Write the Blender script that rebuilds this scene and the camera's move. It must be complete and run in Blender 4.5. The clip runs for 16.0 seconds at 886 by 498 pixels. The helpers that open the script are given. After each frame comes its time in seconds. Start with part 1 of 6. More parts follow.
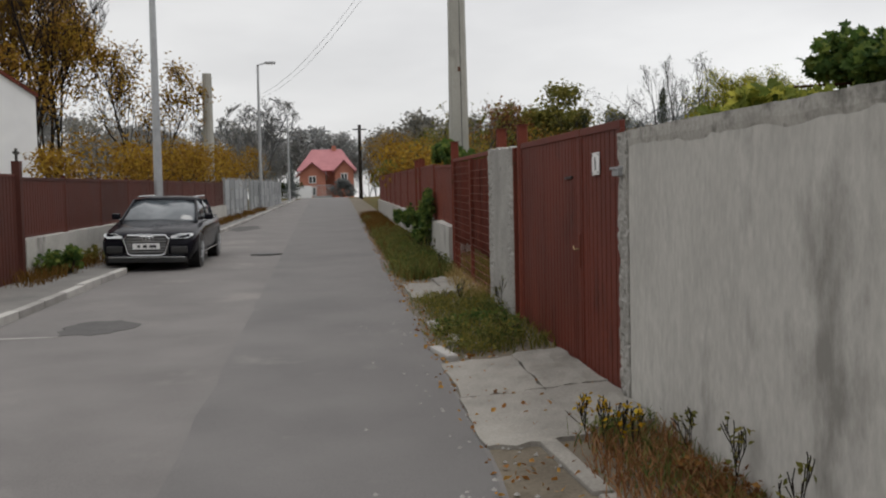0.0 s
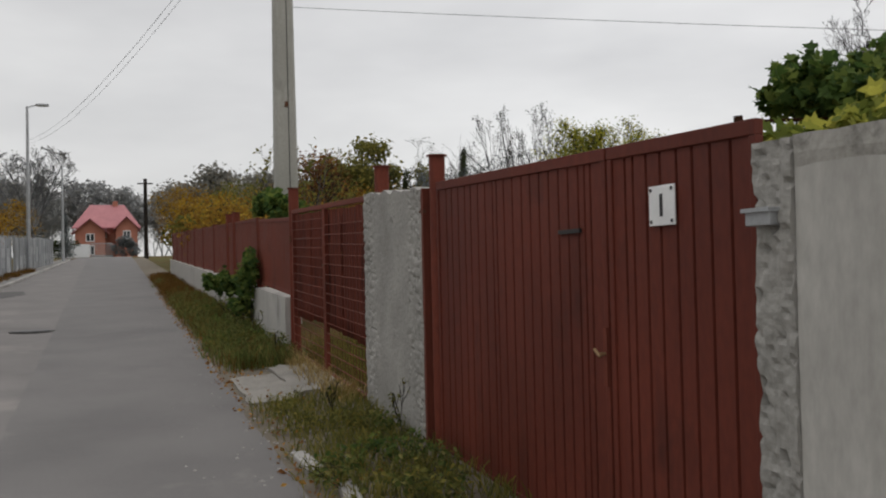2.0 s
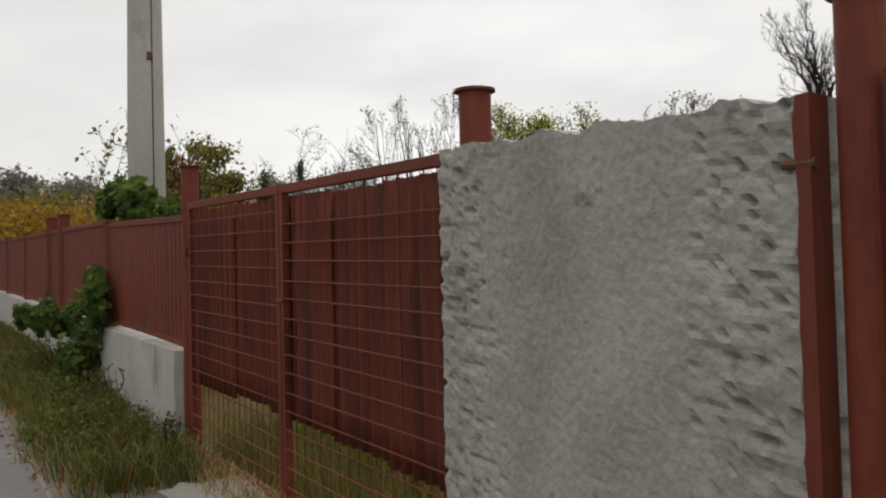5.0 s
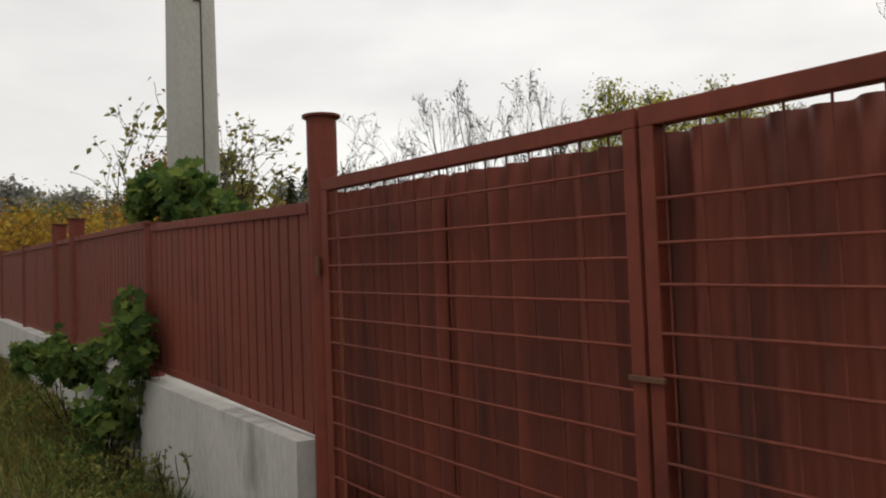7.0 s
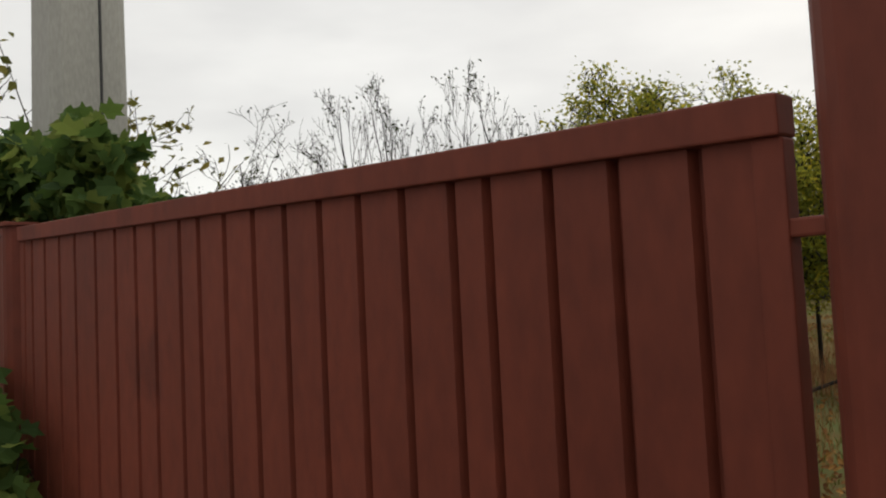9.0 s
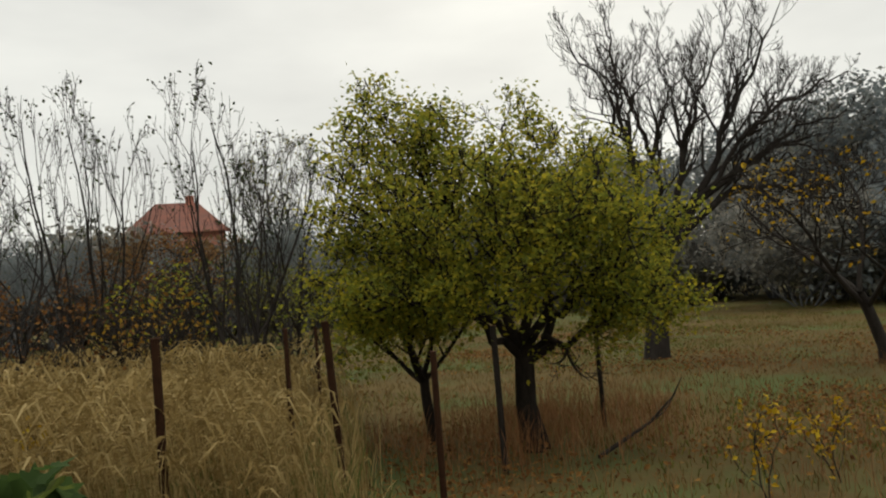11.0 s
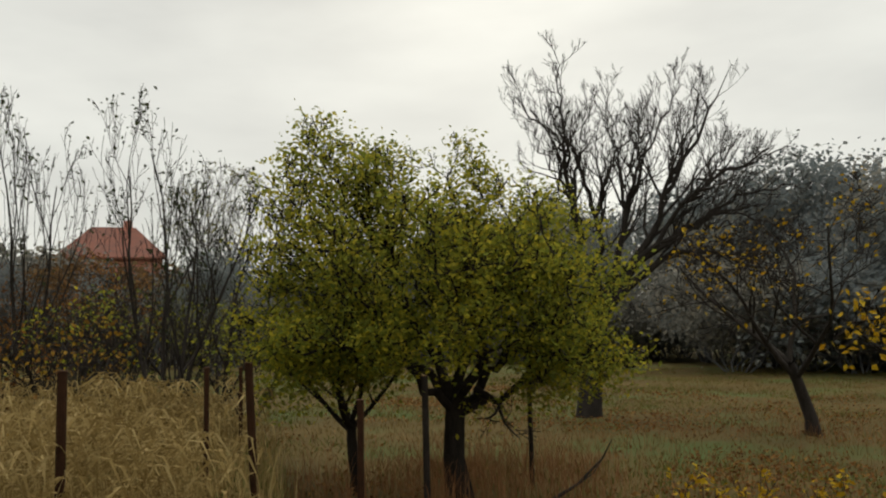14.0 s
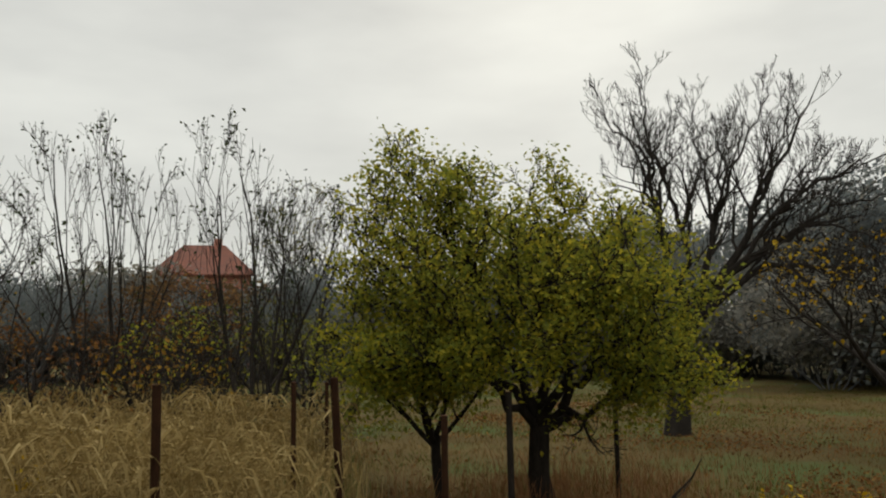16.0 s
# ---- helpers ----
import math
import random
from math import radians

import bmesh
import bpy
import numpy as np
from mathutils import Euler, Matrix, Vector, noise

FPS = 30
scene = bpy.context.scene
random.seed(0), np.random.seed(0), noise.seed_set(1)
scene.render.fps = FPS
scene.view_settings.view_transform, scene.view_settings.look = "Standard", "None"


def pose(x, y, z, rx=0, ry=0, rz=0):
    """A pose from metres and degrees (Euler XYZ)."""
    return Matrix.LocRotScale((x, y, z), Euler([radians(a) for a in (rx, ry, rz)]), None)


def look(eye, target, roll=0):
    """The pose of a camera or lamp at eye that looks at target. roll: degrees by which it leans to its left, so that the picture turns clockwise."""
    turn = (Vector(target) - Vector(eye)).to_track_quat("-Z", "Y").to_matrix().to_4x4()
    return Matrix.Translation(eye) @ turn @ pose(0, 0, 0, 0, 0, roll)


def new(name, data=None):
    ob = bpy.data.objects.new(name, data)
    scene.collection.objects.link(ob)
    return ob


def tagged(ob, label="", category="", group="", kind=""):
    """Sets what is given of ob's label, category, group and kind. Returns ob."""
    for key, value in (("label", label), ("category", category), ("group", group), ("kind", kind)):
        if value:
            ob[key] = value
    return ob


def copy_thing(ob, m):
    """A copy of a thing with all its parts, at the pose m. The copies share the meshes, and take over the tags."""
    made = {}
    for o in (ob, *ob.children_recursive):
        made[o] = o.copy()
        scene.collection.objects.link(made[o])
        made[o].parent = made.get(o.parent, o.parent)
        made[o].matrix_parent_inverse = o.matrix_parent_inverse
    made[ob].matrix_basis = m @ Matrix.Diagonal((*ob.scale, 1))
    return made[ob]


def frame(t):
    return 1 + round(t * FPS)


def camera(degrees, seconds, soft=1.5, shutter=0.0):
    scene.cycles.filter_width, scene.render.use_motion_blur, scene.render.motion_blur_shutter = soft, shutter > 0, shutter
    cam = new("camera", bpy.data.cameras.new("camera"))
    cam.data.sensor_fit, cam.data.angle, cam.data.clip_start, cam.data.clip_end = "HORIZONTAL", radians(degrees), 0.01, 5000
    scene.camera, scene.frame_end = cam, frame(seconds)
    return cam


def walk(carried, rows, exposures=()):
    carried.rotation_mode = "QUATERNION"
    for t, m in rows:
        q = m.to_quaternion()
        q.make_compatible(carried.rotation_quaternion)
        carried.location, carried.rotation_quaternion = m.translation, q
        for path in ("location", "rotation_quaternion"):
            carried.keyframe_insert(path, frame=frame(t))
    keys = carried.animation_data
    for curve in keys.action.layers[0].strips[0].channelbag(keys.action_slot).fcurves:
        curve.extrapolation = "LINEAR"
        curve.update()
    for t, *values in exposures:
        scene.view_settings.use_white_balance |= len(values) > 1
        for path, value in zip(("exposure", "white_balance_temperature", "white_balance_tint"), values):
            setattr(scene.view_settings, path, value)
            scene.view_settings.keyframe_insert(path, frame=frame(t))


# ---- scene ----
cam = camera(53.1, 16.0, soft=2.1)
METRES, EYE, TILT, LEAN, TURN = 18.0, 1.5, 0.0, 0.0, -6.4
ROWS = [
    (0.0, 0.0, 0.0, 0.0, -0.06, -2.54, 1.3),
    (0.5, -0.0109, 0.0486, 0.0011, -3.84, -2.62, 1.29),
    (1.0, -0.0222, 0.0941, 0.0028, -10.12, -0.61, 0.5),
    (1.5, -0.0263, 0.1418, 0.0045, -12.88, -0.2, 0.85),
    (2.0, -0.035, 0.1934, 0.0054, -13.47, 1.0, 1.33),
    (2.5, -0.0416, 0.2378, 0.0052, -16.22, 1.35, 1.43),
    (3.0, -0.0498, 0.2832, 0.0073, -16.0, 1.07, 2.23),
    (3.5, -0.0542, 0.3358, 0.0088, -18.92, 2.25, 2.0),
    (6.0, -0.0573, 0.5686, 0.0175, -25.82, 1.68, 1.54),
    (6.5, -0.0611, 0.6206, 0.0196, -24.92, 2.69, 1.35),
    (7.0, -0.0579, 0.6728, 0.0211, -25.27, 2.58, 2.01),
    (7.5, -0.0575, 0.7246, 0.023, -25.49, 2.17, 1.26),
    (8.0, -0.0537, 0.7702, 0.0258, -28.15, 1.09, 1.56),
    (8.5, -0.0511, 0.8201, 0.0279, -31.43, 2.33, 1.56),
    (9.0, -0.0449, 0.8668, 0.0313, -35.68, 3.96, 2.72),
    (9.5, -0.0364, 0.9153, 0.0351, -42.75, 2.93, 4.92),
    (9.8, -0.0306, 0.9419, 0.0383, -45.31, 2.09, 6.41),
    (10.0, -0.0252, 0.9588, 0.0418, -47.1, 2.03, 6.33),
    (10.2, -0.0229, 0.9715, 0.0466, -51.0, 3.5, 6.7),
    (11.2, -0.0102, 0.9783, 0.0572, -57.0, 3.4, 4.6),
    (12.3, -0.0038, 0.9807, 0.0583, -63.10, 4.31, 2.21),
    (12.5, -0.0038, 0.9807, 0.0583, -63.43, 4.60, 1.84),
    (13.0, -0.0038, 0.9807, 0.0583, -62.41, 5.17, 1.29),
    (13.5, -0.0038, 0.9807, 0.0583, -62.44, 6.26, 1.22),
    (14.0, -0.0038, 0.9807, 0.0583, -60.36, 6.31, 1.42),
    (14.5, -0.0038, 0.9807, 0.0583, -58.35, 6.35, 2.19),
    (15.0, -0.0038, 0.9807, 0.0583, -57.66, 5.93, 2.39),
    (15.5, -0.0038, 0.9807, 0.0583, -58.23, 6.68, 2.37),
    (16.0, -0.0038, 0.9807, 0.0583, -55.01, 7.43, 1.22),
]
walk(cam, [(t, pose(0, 0, EYE, TILT, LEAN, TURN) @ pose(METRES * x, METRES * y, METRES * z, 90 + pitch, roll, yaw)) for t, x, y, z, yaw, pitch, roll in ROWS],
     exposures=[(0.0, 0.08, 6450, 10), (0.5, 0.17, 6450, 10), (1.0, -0.12, 6450, 10), (1.5, -0.12, 6450, 10), (2.0, -0.06, 6450, 10), (2.5, 0.1, 6450, 10), (3.0, 0.22, 6500, 10), (3.5, 0.18, 6550, 10), (6.0, 0.2, 6700, 9.5), (8.0, 0.24, 6700, 9.5),
                (9.0, 0.15, 6700, 8), (9.5, 0.08, 6720, 7), (10.0, 0.06, 6760, 6), (12.3, 0.14, 6880, 4), (12.7, 0.1, 6880, 4), (13.0, -0.12, 6880, 4), (13.5, -0.03, 6880, 4), (14.5, 0.03, 6880, 4), (16.0, -0.08, 6800, 4)])


# ---- light ----
world = bpy.data.worlds.new("overcast_sky")
scene.world = world
world.use_nodes = True
wn, wl = world.node_tree.nodes, world.node_tree.links
wn.clear()


def wnode(kind, **values):
    n = wn.new(kind)
    for key, value in values.items():
        n.inputs[key].default_value = value
    return n


w_out = wn.new("ShaderNodeOutputWorld")
w_bg = wnode("ShaderNodeBackground", Strength=0.98)
w_sky = wn.new("ShaderNodeTexSky")
w_sky.sky_type, w_sky.sun_disc = "NISHITA", False
w_sky.sun_elevation, w_sky.sun_rotation = radians(32), radians(70)
w_dim = wn.new("ShaderNodeMix")
w_dim.data_type, w_dim.blend_type = "RGBA", "MULTIPLY"
w_dim.inputs[0].default_value = 1.0
w_dim.inputs[7].default_value = (0.08, 0.08, 0.08, 1)
w_co = wn.new("ShaderNodeTexCoord")
w_map = wn.new("ShaderNodeMapping")
w_map.inputs["Scale"].default_value = (1.0, 1.0, 3.2)
w_noise = wnode("ShaderNodeTexNoise", Scale=1.9, Detail=5.0, Roughness=0.5)
w_ramp = wn.new("ShaderNodeValToRGB")
w_ramp.color_ramp.elements[0].position, w_ramp.color_ramp.elements[1].position = 0.32, 0.66
w_ramp.color_ramp.elements[0].color = (0.66, 0.652, 0.652, 1)
w_ramp.color_ramp.elements[1].color = (0.93, 0.92, 0.905, 1)
w_mix = wn.new("ShaderNodeMix")
w_mix.data_type = "RGBA"
w_mix.inputs[0].default_value = 0.9
wl.new(w_sky.outputs[0], w_dim.inputs[6])
wl.new(w_co.outputs["Generated"], w_map.inputs[0])
wl.new(w_map.outputs[0], w_noise.inputs["Vector"])
wl.new(w_noise.outputs[0], w_ramp.inputs[0])
wl.new(w_dim.outputs[2], w_mix.inputs[6])
wl.new(w_ramp.outputs[0], w_mix.inputs[7])
w_dot = wn.new("ShaderNodeVectorMath")
w_dot.operation = "DOT_PRODUCT"
w_dot.inputs[1].default_value = (0.87, 0.36, 0.33)
w_range = wn.new("ShaderNodeMapRange")
w_range.inputs[1].default_value, w_range.inputs[2].default_value = 0.1, 0.98
w_range.inputs[3].default_value, w_range.inputs[4].default_value = 0.87, 1.07
w_glow = wn.new("ShaderNodeVectorMath")
w_glow.operation = "SCALE"
wl.new(w_co.outputs["Generated"], w_dot.inputs[0])
wl.new(w_dot.outputs["Value"], w_range.inputs[0])
wl.new(w_mix.outputs[2], w_glow.inputs[0])
wl.new(w_range.outputs[0], w_glow.inputs["Scale"])
w_sep = wn.new("ShaderNodeSeparateXYZ")
w_zen = wn.new("ShaderNodeMapRange")
w_zen.interpolation_type = "SMOOTHSTEP"
w_zen.inputs[1].default_value, w_zen.inputs[2].default_value = 0.38, 0.95
w_zen.inputs[3].default_value, w_zen.inputs[4].default_value = 1.0, 2.1
w_over = wn.new("ShaderNodeVectorMath")
w_over.operation = "SCALE"
wl.new(w_co.outputs["Generated"], w_sep.inputs[0])
wl.new(w_sep.outputs[2], w_zen.inputs[0])
wl.new(w_glow.outputs[0], w_over.inputs[0])
wl.new(w_zen.outputs[0], w_over.inputs["Scale"])
wl.new(w_over.outputs[0], w_bg.inputs[0])
wl.new(w_bg.outputs[0], w_out.inputs[0])

sun = new("sun", bpy.data.lights.new("sun", "SUN"))
sun.data.energy, sun.data.angle, sun.data.color = 0.5, radians(25), (1.0, 0.96, 0.9)
sun.matrix_world = look((5, 8, 20), (0, 14, 0))


# ---- materials ----
def surface(name, dark, light, scale=6.0, rough=0.8, metal=0.0, bump=0.15, fine=60.0, spots=None, spot_at=0.62, island=False, each=0.0, gloss_var=0.1, stretch=(1, 1, 1), spot_scale=1.7, clump=0.25):
    """A procedural surface: large and fine variation between two colours, optional stains or painted pits, relief."""
    m = bpy.data.materials.new(name)
    m.use_nodes = True
    n, l = m.node_tree.nodes, m.node_tree.links
    b = n["Principled BSDF"]
    co = n.new("ShaderNodeTexCoord")
    mp = n.new("ShaderNodeMapping")
    mp.inputs["Scale"].default_value = stretch
    l.new(co.outputs["Object"], mp.inputs[0])
    big, small = n.new("ShaderNodeTexNoise"), n.new("ShaderNodeTexNoise")
    big.inputs["Scale"].default_value, big.inputs["Detail"].default_value = scale, 5
    small.inputs["Scale"].default_value, small.inputs["Detail"].default_value = fine, 4
    l.new(mp.outputs[0], big.inputs["Vector"])
    l.new(mp.outputs[0], small.inputs["Vector"])
    add = n.new("ShaderNodeMath")
    add.operation = "MULTIPLY_ADD"
    add.inputs[1].default_value = 0.4
    l.new(small.outputs[0], add.inputs[0])
    half = n.new("ShaderNodeMath")
    half.operation = "MULTIPLY"
    half.inputs[1].default_value = 0.6
    l.new(big.outputs[0], half.inputs[0])
    l.new(half.outputs[0], add.inputs[2])
    value = add.outputs[0]
    if island or each:
        if island:
            r = n.new("ShaderNodeNewGeometry").outputs["Random Per Island"]
        else:
            r = n.new("ShaderNodeObjectInfo").outputs["Random"]
        mx = n.new("ShaderNodeMix")
        mx.inputs[0].default_value = 1 - clump if island else each
        l.new(value, mx.inputs[2])
        l.new(r, mx.inputs[3])
        value = mx.outputs[0]
    ramp = n.new("ShaderNodeValToRGB")
    lo, hi = (0.33 * (clump - 0.01), 1 - 0.33 * (clump - 0.01)) if island else (0.34, 0.66)
    ramp.color_ramp.elements[0].position, ramp.color_ramp.elements[1].position = lo, hi
    ramp.color_ramp.elements[0].color, ramp.color_ramp.elements[1].color = (*dark, 1), (*light, 1)
    l.new(value, ramp.inputs[0])
    colour = ramp.outputs[0]
    if spots:
        st = n.new("ShaderNodeTexNoise")
        st.inputs["Scale"].default_value, st.inputs["Detail"].default_value, st.inputs["Roughness"].default_value = spot_scale, 8, 0.65
        l.new(mp.outputs[0], st.inputs["Vector"])
        sr = n.new("ShaderNodeValToRGB")
        sr.color_ramp.elements[0].position, sr.color_ramp.elements[1].position = spot_at - 0.06, spot_at + 0.08
        l.new(st.outputs[0], sr.inputs[0])
        sm = n.new("ShaderNodeMix")
        sm.data_type = "RGBA"
        l.new(sr.outputs[0], sm.inputs[0])
        l.new(colour, sm.inputs[6])
        sm.inputs[7].default_value = (*spots, 1)
        colour = sm.outputs[2]
    l.new(colour, b.inputs["Base Color"])
    b.inputs["Roughness"].default_value, b.inputs["Metallic"].default_value = rough, metal
    if gloss_var:
        mr = n.new("ShaderNodeMapRange")
        mr.inputs[3].default_value, mr.inputs[4].default_value = max(rough - gloss_var, 0.02), min(rough + gloss_var, 1)
        l.new(big.outputs[0], mr.inputs[0])
        l.new(mr.outputs[0], b.inputs["Roughness"])
    if bump:
        bp = n.new("ShaderNodeBump")
        bp.inputs["Strength"].default_value, bp.inputs["Distance"].default_value = bump, 0.02
        l.new(add.outputs[0], bp.inputs["Height"])
        l.new(bp.outputs[0], b.inputs["Normal"])
    return m


def leafy(name, dark, mid, light, shine=0.35, clump=0.25):
    """Leaves: a colour for each leaf and light that shines through."""
    m = surface(name, dark, light, island=True, rough=0.75, bump=0.0, gloss_var=0, scale=0.6, clump=clump)
    n, l = m.node_tree.nodes, m.node_tree.links
    ramp = next(x for x in n if x.bl_idname == "ShaderNodeValToRGB")
    e = ramp.color_ramp.elements.new(0.5)
    e.color = (*mid, 1)
    b = n["Principled BSDF"]
    b.inputs["Specular IOR Level"].default_value = 0.06 if shine < 0.45 else 0.15
    tr, mx = n.new("ShaderNodeBsdfTranslucent"), n.new("ShaderNodeMixShader")
    l.new(ramp.outputs[0], tr.inputs[0])
    mx.inputs[0].default_value = shine
    l.new(b.outputs[0], mx.inputs[1])
    l.new(tr.outputs[0], mx.inputs[2])
    l.new(mx.outputs[0], n["Material Output"].inputs[0])
    return m


M_ROAD = surface("old_asphalt", (0.1, 0.0925, 0.0885), (0.165, 0.154, 0.147), scale=0.9, fine=90, rough=0.9, bump=0.35, spots=(0.195, 0.18, 0.166), spot_at=0.62, spot_scale=0.5)
M_LANE = surface("resurfaced_asphalt", (0.085, 0.08, 0.078), (0.145, 0.137, 0.132), scale=0.7, fine=100, rough=0.9, bump=0.35, spots=(0.19, 0.177, 0.165), spot_at=0.66, spot_scale=0.8)
M_PATCH = surface("dark_asphalt_patch", (0.045, 0.043, 0.042), (0.085, 0.08, 0.077), scale=3, fine=110, rough=0.92, bump=0.4)
M_PAVE = surface("pavement_asphalt", (0.10, 0.095, 0.09), (0.2, 0.19, 0.175), scale=1.4, fine=70, rough=0.93, bump=0.35)
M_KERB = surface("kerb_concrete", (0.22, 0.21, 0.195), (0.4, 0.385, 0.36), scale=4, fine=60, bump=0.3, each=0.3)
M_SLAB = surface("slab_concrete", (0.14, 0.128, 0.112), (0.27, 0.252, 0.222), scale=2.6, fine=50, bump=0.45, spots=(0.12, 0.105, 0.085), spot_at=0.63)
M_CONC = surface("wall_concrete", (0.33, 0.318, 0.29), (0.5, 0.482, 0.445), scale=1.3, fine=24, rough=0.9, bump=0.3, spots=(0.22, 0.21, 0.19), spot_at=0.6, stretch=(1, 1, 0.45), spot_scale=1.3)
# The dark spots paint the shade of small pits in the plaster.
M_ROUGH = surface("rough_plaster", (0.215, 0.207, 0.188), (0.36, 0.345, 0.318), scale=2.2, fine=34, rough=0.95, bump=0.9, spots=(0.13, 0.124, 0.11), spot_at=0.66, spot_scale=9)
M_STAIN = surface("stained_concrete", (0.27, 0.258, 0.232), (0.44, 0.422, 0.385), scale=3, fine=30, rough=0.95, bump=0.7, spots=(0.12, 0.115, 0.1), spot_at=0.58, spot_scale=4)
M_POLE = surface("pole_concrete", (0.27, 0.265, 0.235), (0.42, 0.41, 0.37), scale=1.8, fine=70, bump=0.25, stretch=(1, 1, 0.3), spots=(0.2, 0.195, 0.17), spot_at=0.62)
M_RED = surface("oxide_red_paint", (0.105, 0.0225, 0.0125), (0.176, 0.0385, 0.0206), scale=1.6, fine=26, rough=0.62, bump=0.1, spots=(0.075, 0.0175, 0.0105), spot_at=0.63, stretch=(1, 1, 0.5), spot_scale=2.2)
# The fence's red scaled to about 0.78 for the gate.
M_GATE = surface("darker_gate_red", (0.082, 0.0165, 0.0095), (0.136, 0.0285, 0.0158), scale=1.6, fine=26, rough=0.6, bump=0.1, spots=(0.066, 0.015, 0.009), spot_at=0.63, stretch=(1, 1, 0.5), spot_scale=2.2)
M_REDDARK = surface("weathered_red_sheet", (0.095, 0.023, 0.0135), (0.165, 0.041, 0.024), scale=1.8, fine=24, rough=0.7, bump=0.08, spots=(0.058, 0.018, 0.0125), spot_at=0.56, stretch=(1, 2.2, 0.2), spot_scale=3)
M_RUST = surface("rusty_iron", (0.055, 0.024, 0.013), (0.14, 0.055, 0.026), scale=9, fine=80, rough=0.85, bump=0.3)
M_LFENCE = surface("brown_red_sheet", (0.06, 0.018, 0.0125), (0.1, 0.028, 0.019), scale=1.3, fine=20, rough=0.6, bump=0.06, each=0.3)
M_GREYPANEL = surface("grey_painted_panel", (0.22, 0.23, 0.235), (0.38, 0.39, 0.4), scale=1.2, fine=25, rough=0.75, each=0.35, spots=(0.15, 0.145, 0.13), spot_at=0.62)
M_RED.node_tree.nodes["Principled BSDF"].inputs["Specular IOR Level"].default_value = 0.25
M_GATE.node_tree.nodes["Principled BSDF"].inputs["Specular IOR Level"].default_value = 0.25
M_REDDARK.node_tree.nodes["Principled BSDF"].inputs["Specular IOR Level"].default_value = 0.25
M_LFENCE.node_tree.nodes["Principled BSDF"].inputs["Specular IOR Level"].default_value = 0.25
M_BRASS = surface("tarnished_brass", (0.2, 0.12, 0.06), (0.34, 0.23, 0.12), scale=9, rough=0.5, metal=0.6, bump=0.05)
M_STAKE = surface("dark_rusted_stake", (0.022, 0.011, 0.006), (0.05, 0.023, 0.012), scale=9, fine=80, rough=0.95, bump=0.3)
M_STAKE.node_tree.nodes["Principled BSDF"].inputs["Specular IOR Level"].default_value = 0.08
M_STEEL = surface("galvanised_steel", (0.33, 0.34, 0.35), (0.46, 0.47, 0.48), scale=4, rough=0.5, metal=0.6, bump=0.05)
M_WHITE = surface("white_render", (0.72, 0.73, 0.75), (0.82, 0.83, 0.84), scale=1.0, rough=0.9, bump=0.1)
M_WHITEPL = surface("white_enamel", (0.7, 0.7, 0.69), (0.8, 0.8, 0.79), scale=12, rough=0.35, bump=0.03)
M_BLACK = surface("black_paint", (0.012, 0.012, 0.012), (0.024, 0.023, 0.022), rough=0.5, bump=0.05)
M_BARK = surface("dark_bark", (0.012, 0.01, 0.0085), (0.036, 0.029, 0.024), scale=9, fine=50, rough=0.95, bump=0.9, stretch=(1, 1, 0.35))
M_BARKGREY = surface("grey_bark", (0.06, 0.055, 0.05), (0.13, 0.12, 0.108), scale=9, fine=50, rough=0.95, bump=0.8, stretch=(1, 1, 0.35))
M_BARK.node_tree.nodes["Principled BSDF"].inputs["Specular IOR Level"].default_value = 0.1
# Bark of far trees: distance haze is mixed into the base colour.
M_FARBARK = surface("hazed_wood_bark", (0.075, 0.078, 0.082), (0.12, 0.12, 0.122), scale=4, rough=1.0, bump=0.0)
M_EARTH = surface("meadow_soil", (0.062, 0.047, 0.019), (0.12, 0.084, 0.034), scale=0.5, fine=14, rough=1.0, bump=0.6, spots=(0.072, 0.09, 0.032), spot_at=0.55, spot_scale=0.35)
M_EARTH.node_tree.nodes["Principled BSDF"].inputs["Specular IOR Level"].default_value = 0.05
M_DIRT = surface("verge_dirt", (0.07, 0.055, 0.038), (0.15, 0.125, 0.09), scale=3, fine=45, rough=1.0, bump=0.7)
M_ROOFRED = surface("red_roof_tiles", (0.27, 0.085, 0.095), (0.37, 0.135, 0.145), scale=1.3, fine=9, rough=0.6, bump=0.4)
M_ROOFORANGE = surface("orange_roof_tiles", (0.11, 0.034, 0.02), (0.18, 0.057, 0.033), scale=1.2, fine=8, rough=0.8, bump=0.4)
M_BRICKWALL = surface("salmon_render", (0.34, 0.13, 0.09), (0.45, 0.19, 0.13), scale=1.0, rough=0.9)
M_GLASS = surface("dark_window_glass", (0.02, 0.024, 0.028), (0.035, 0.04, 0.045), rough=0.08, bump=0.0, gloss_var=0)
M_CARPAINT = surface("black_car_paint", (0.006, 0.006, 0.009), (0.01, 0.01, 0.014), rough=0.2, bump=0.0, gloss_var=0.03)
M_CARPAINT.node_tree.nodes["Principled BSDF"].inputs["Specular IOR Level"].default_value = 0.12
# Base colour lightened to carry part of the sky's reflection.
M_CARGLASS = surface("car_glass", (0.05, 0.06, 0.068), (0.075, 0.088, 0.098), rough=0.05, bump=0.0, gloss_var=0)
M_CARGLASS.node_tree.nodes["Principled BSDF"].inputs["Specular IOR Level"].default_value = 0.9
M_TYRE = surface("tyre_rubber", (0.012, 0.012, 0.012), (0.022, 0.022, 0.022), rough=0.85, bump=0.2)
M_CHROME = surface("chrome", (0.55, 0.56, 0.57), (0.68, 0.69, 0.7), rough=0.18, metal=1.0, bump=0.0)
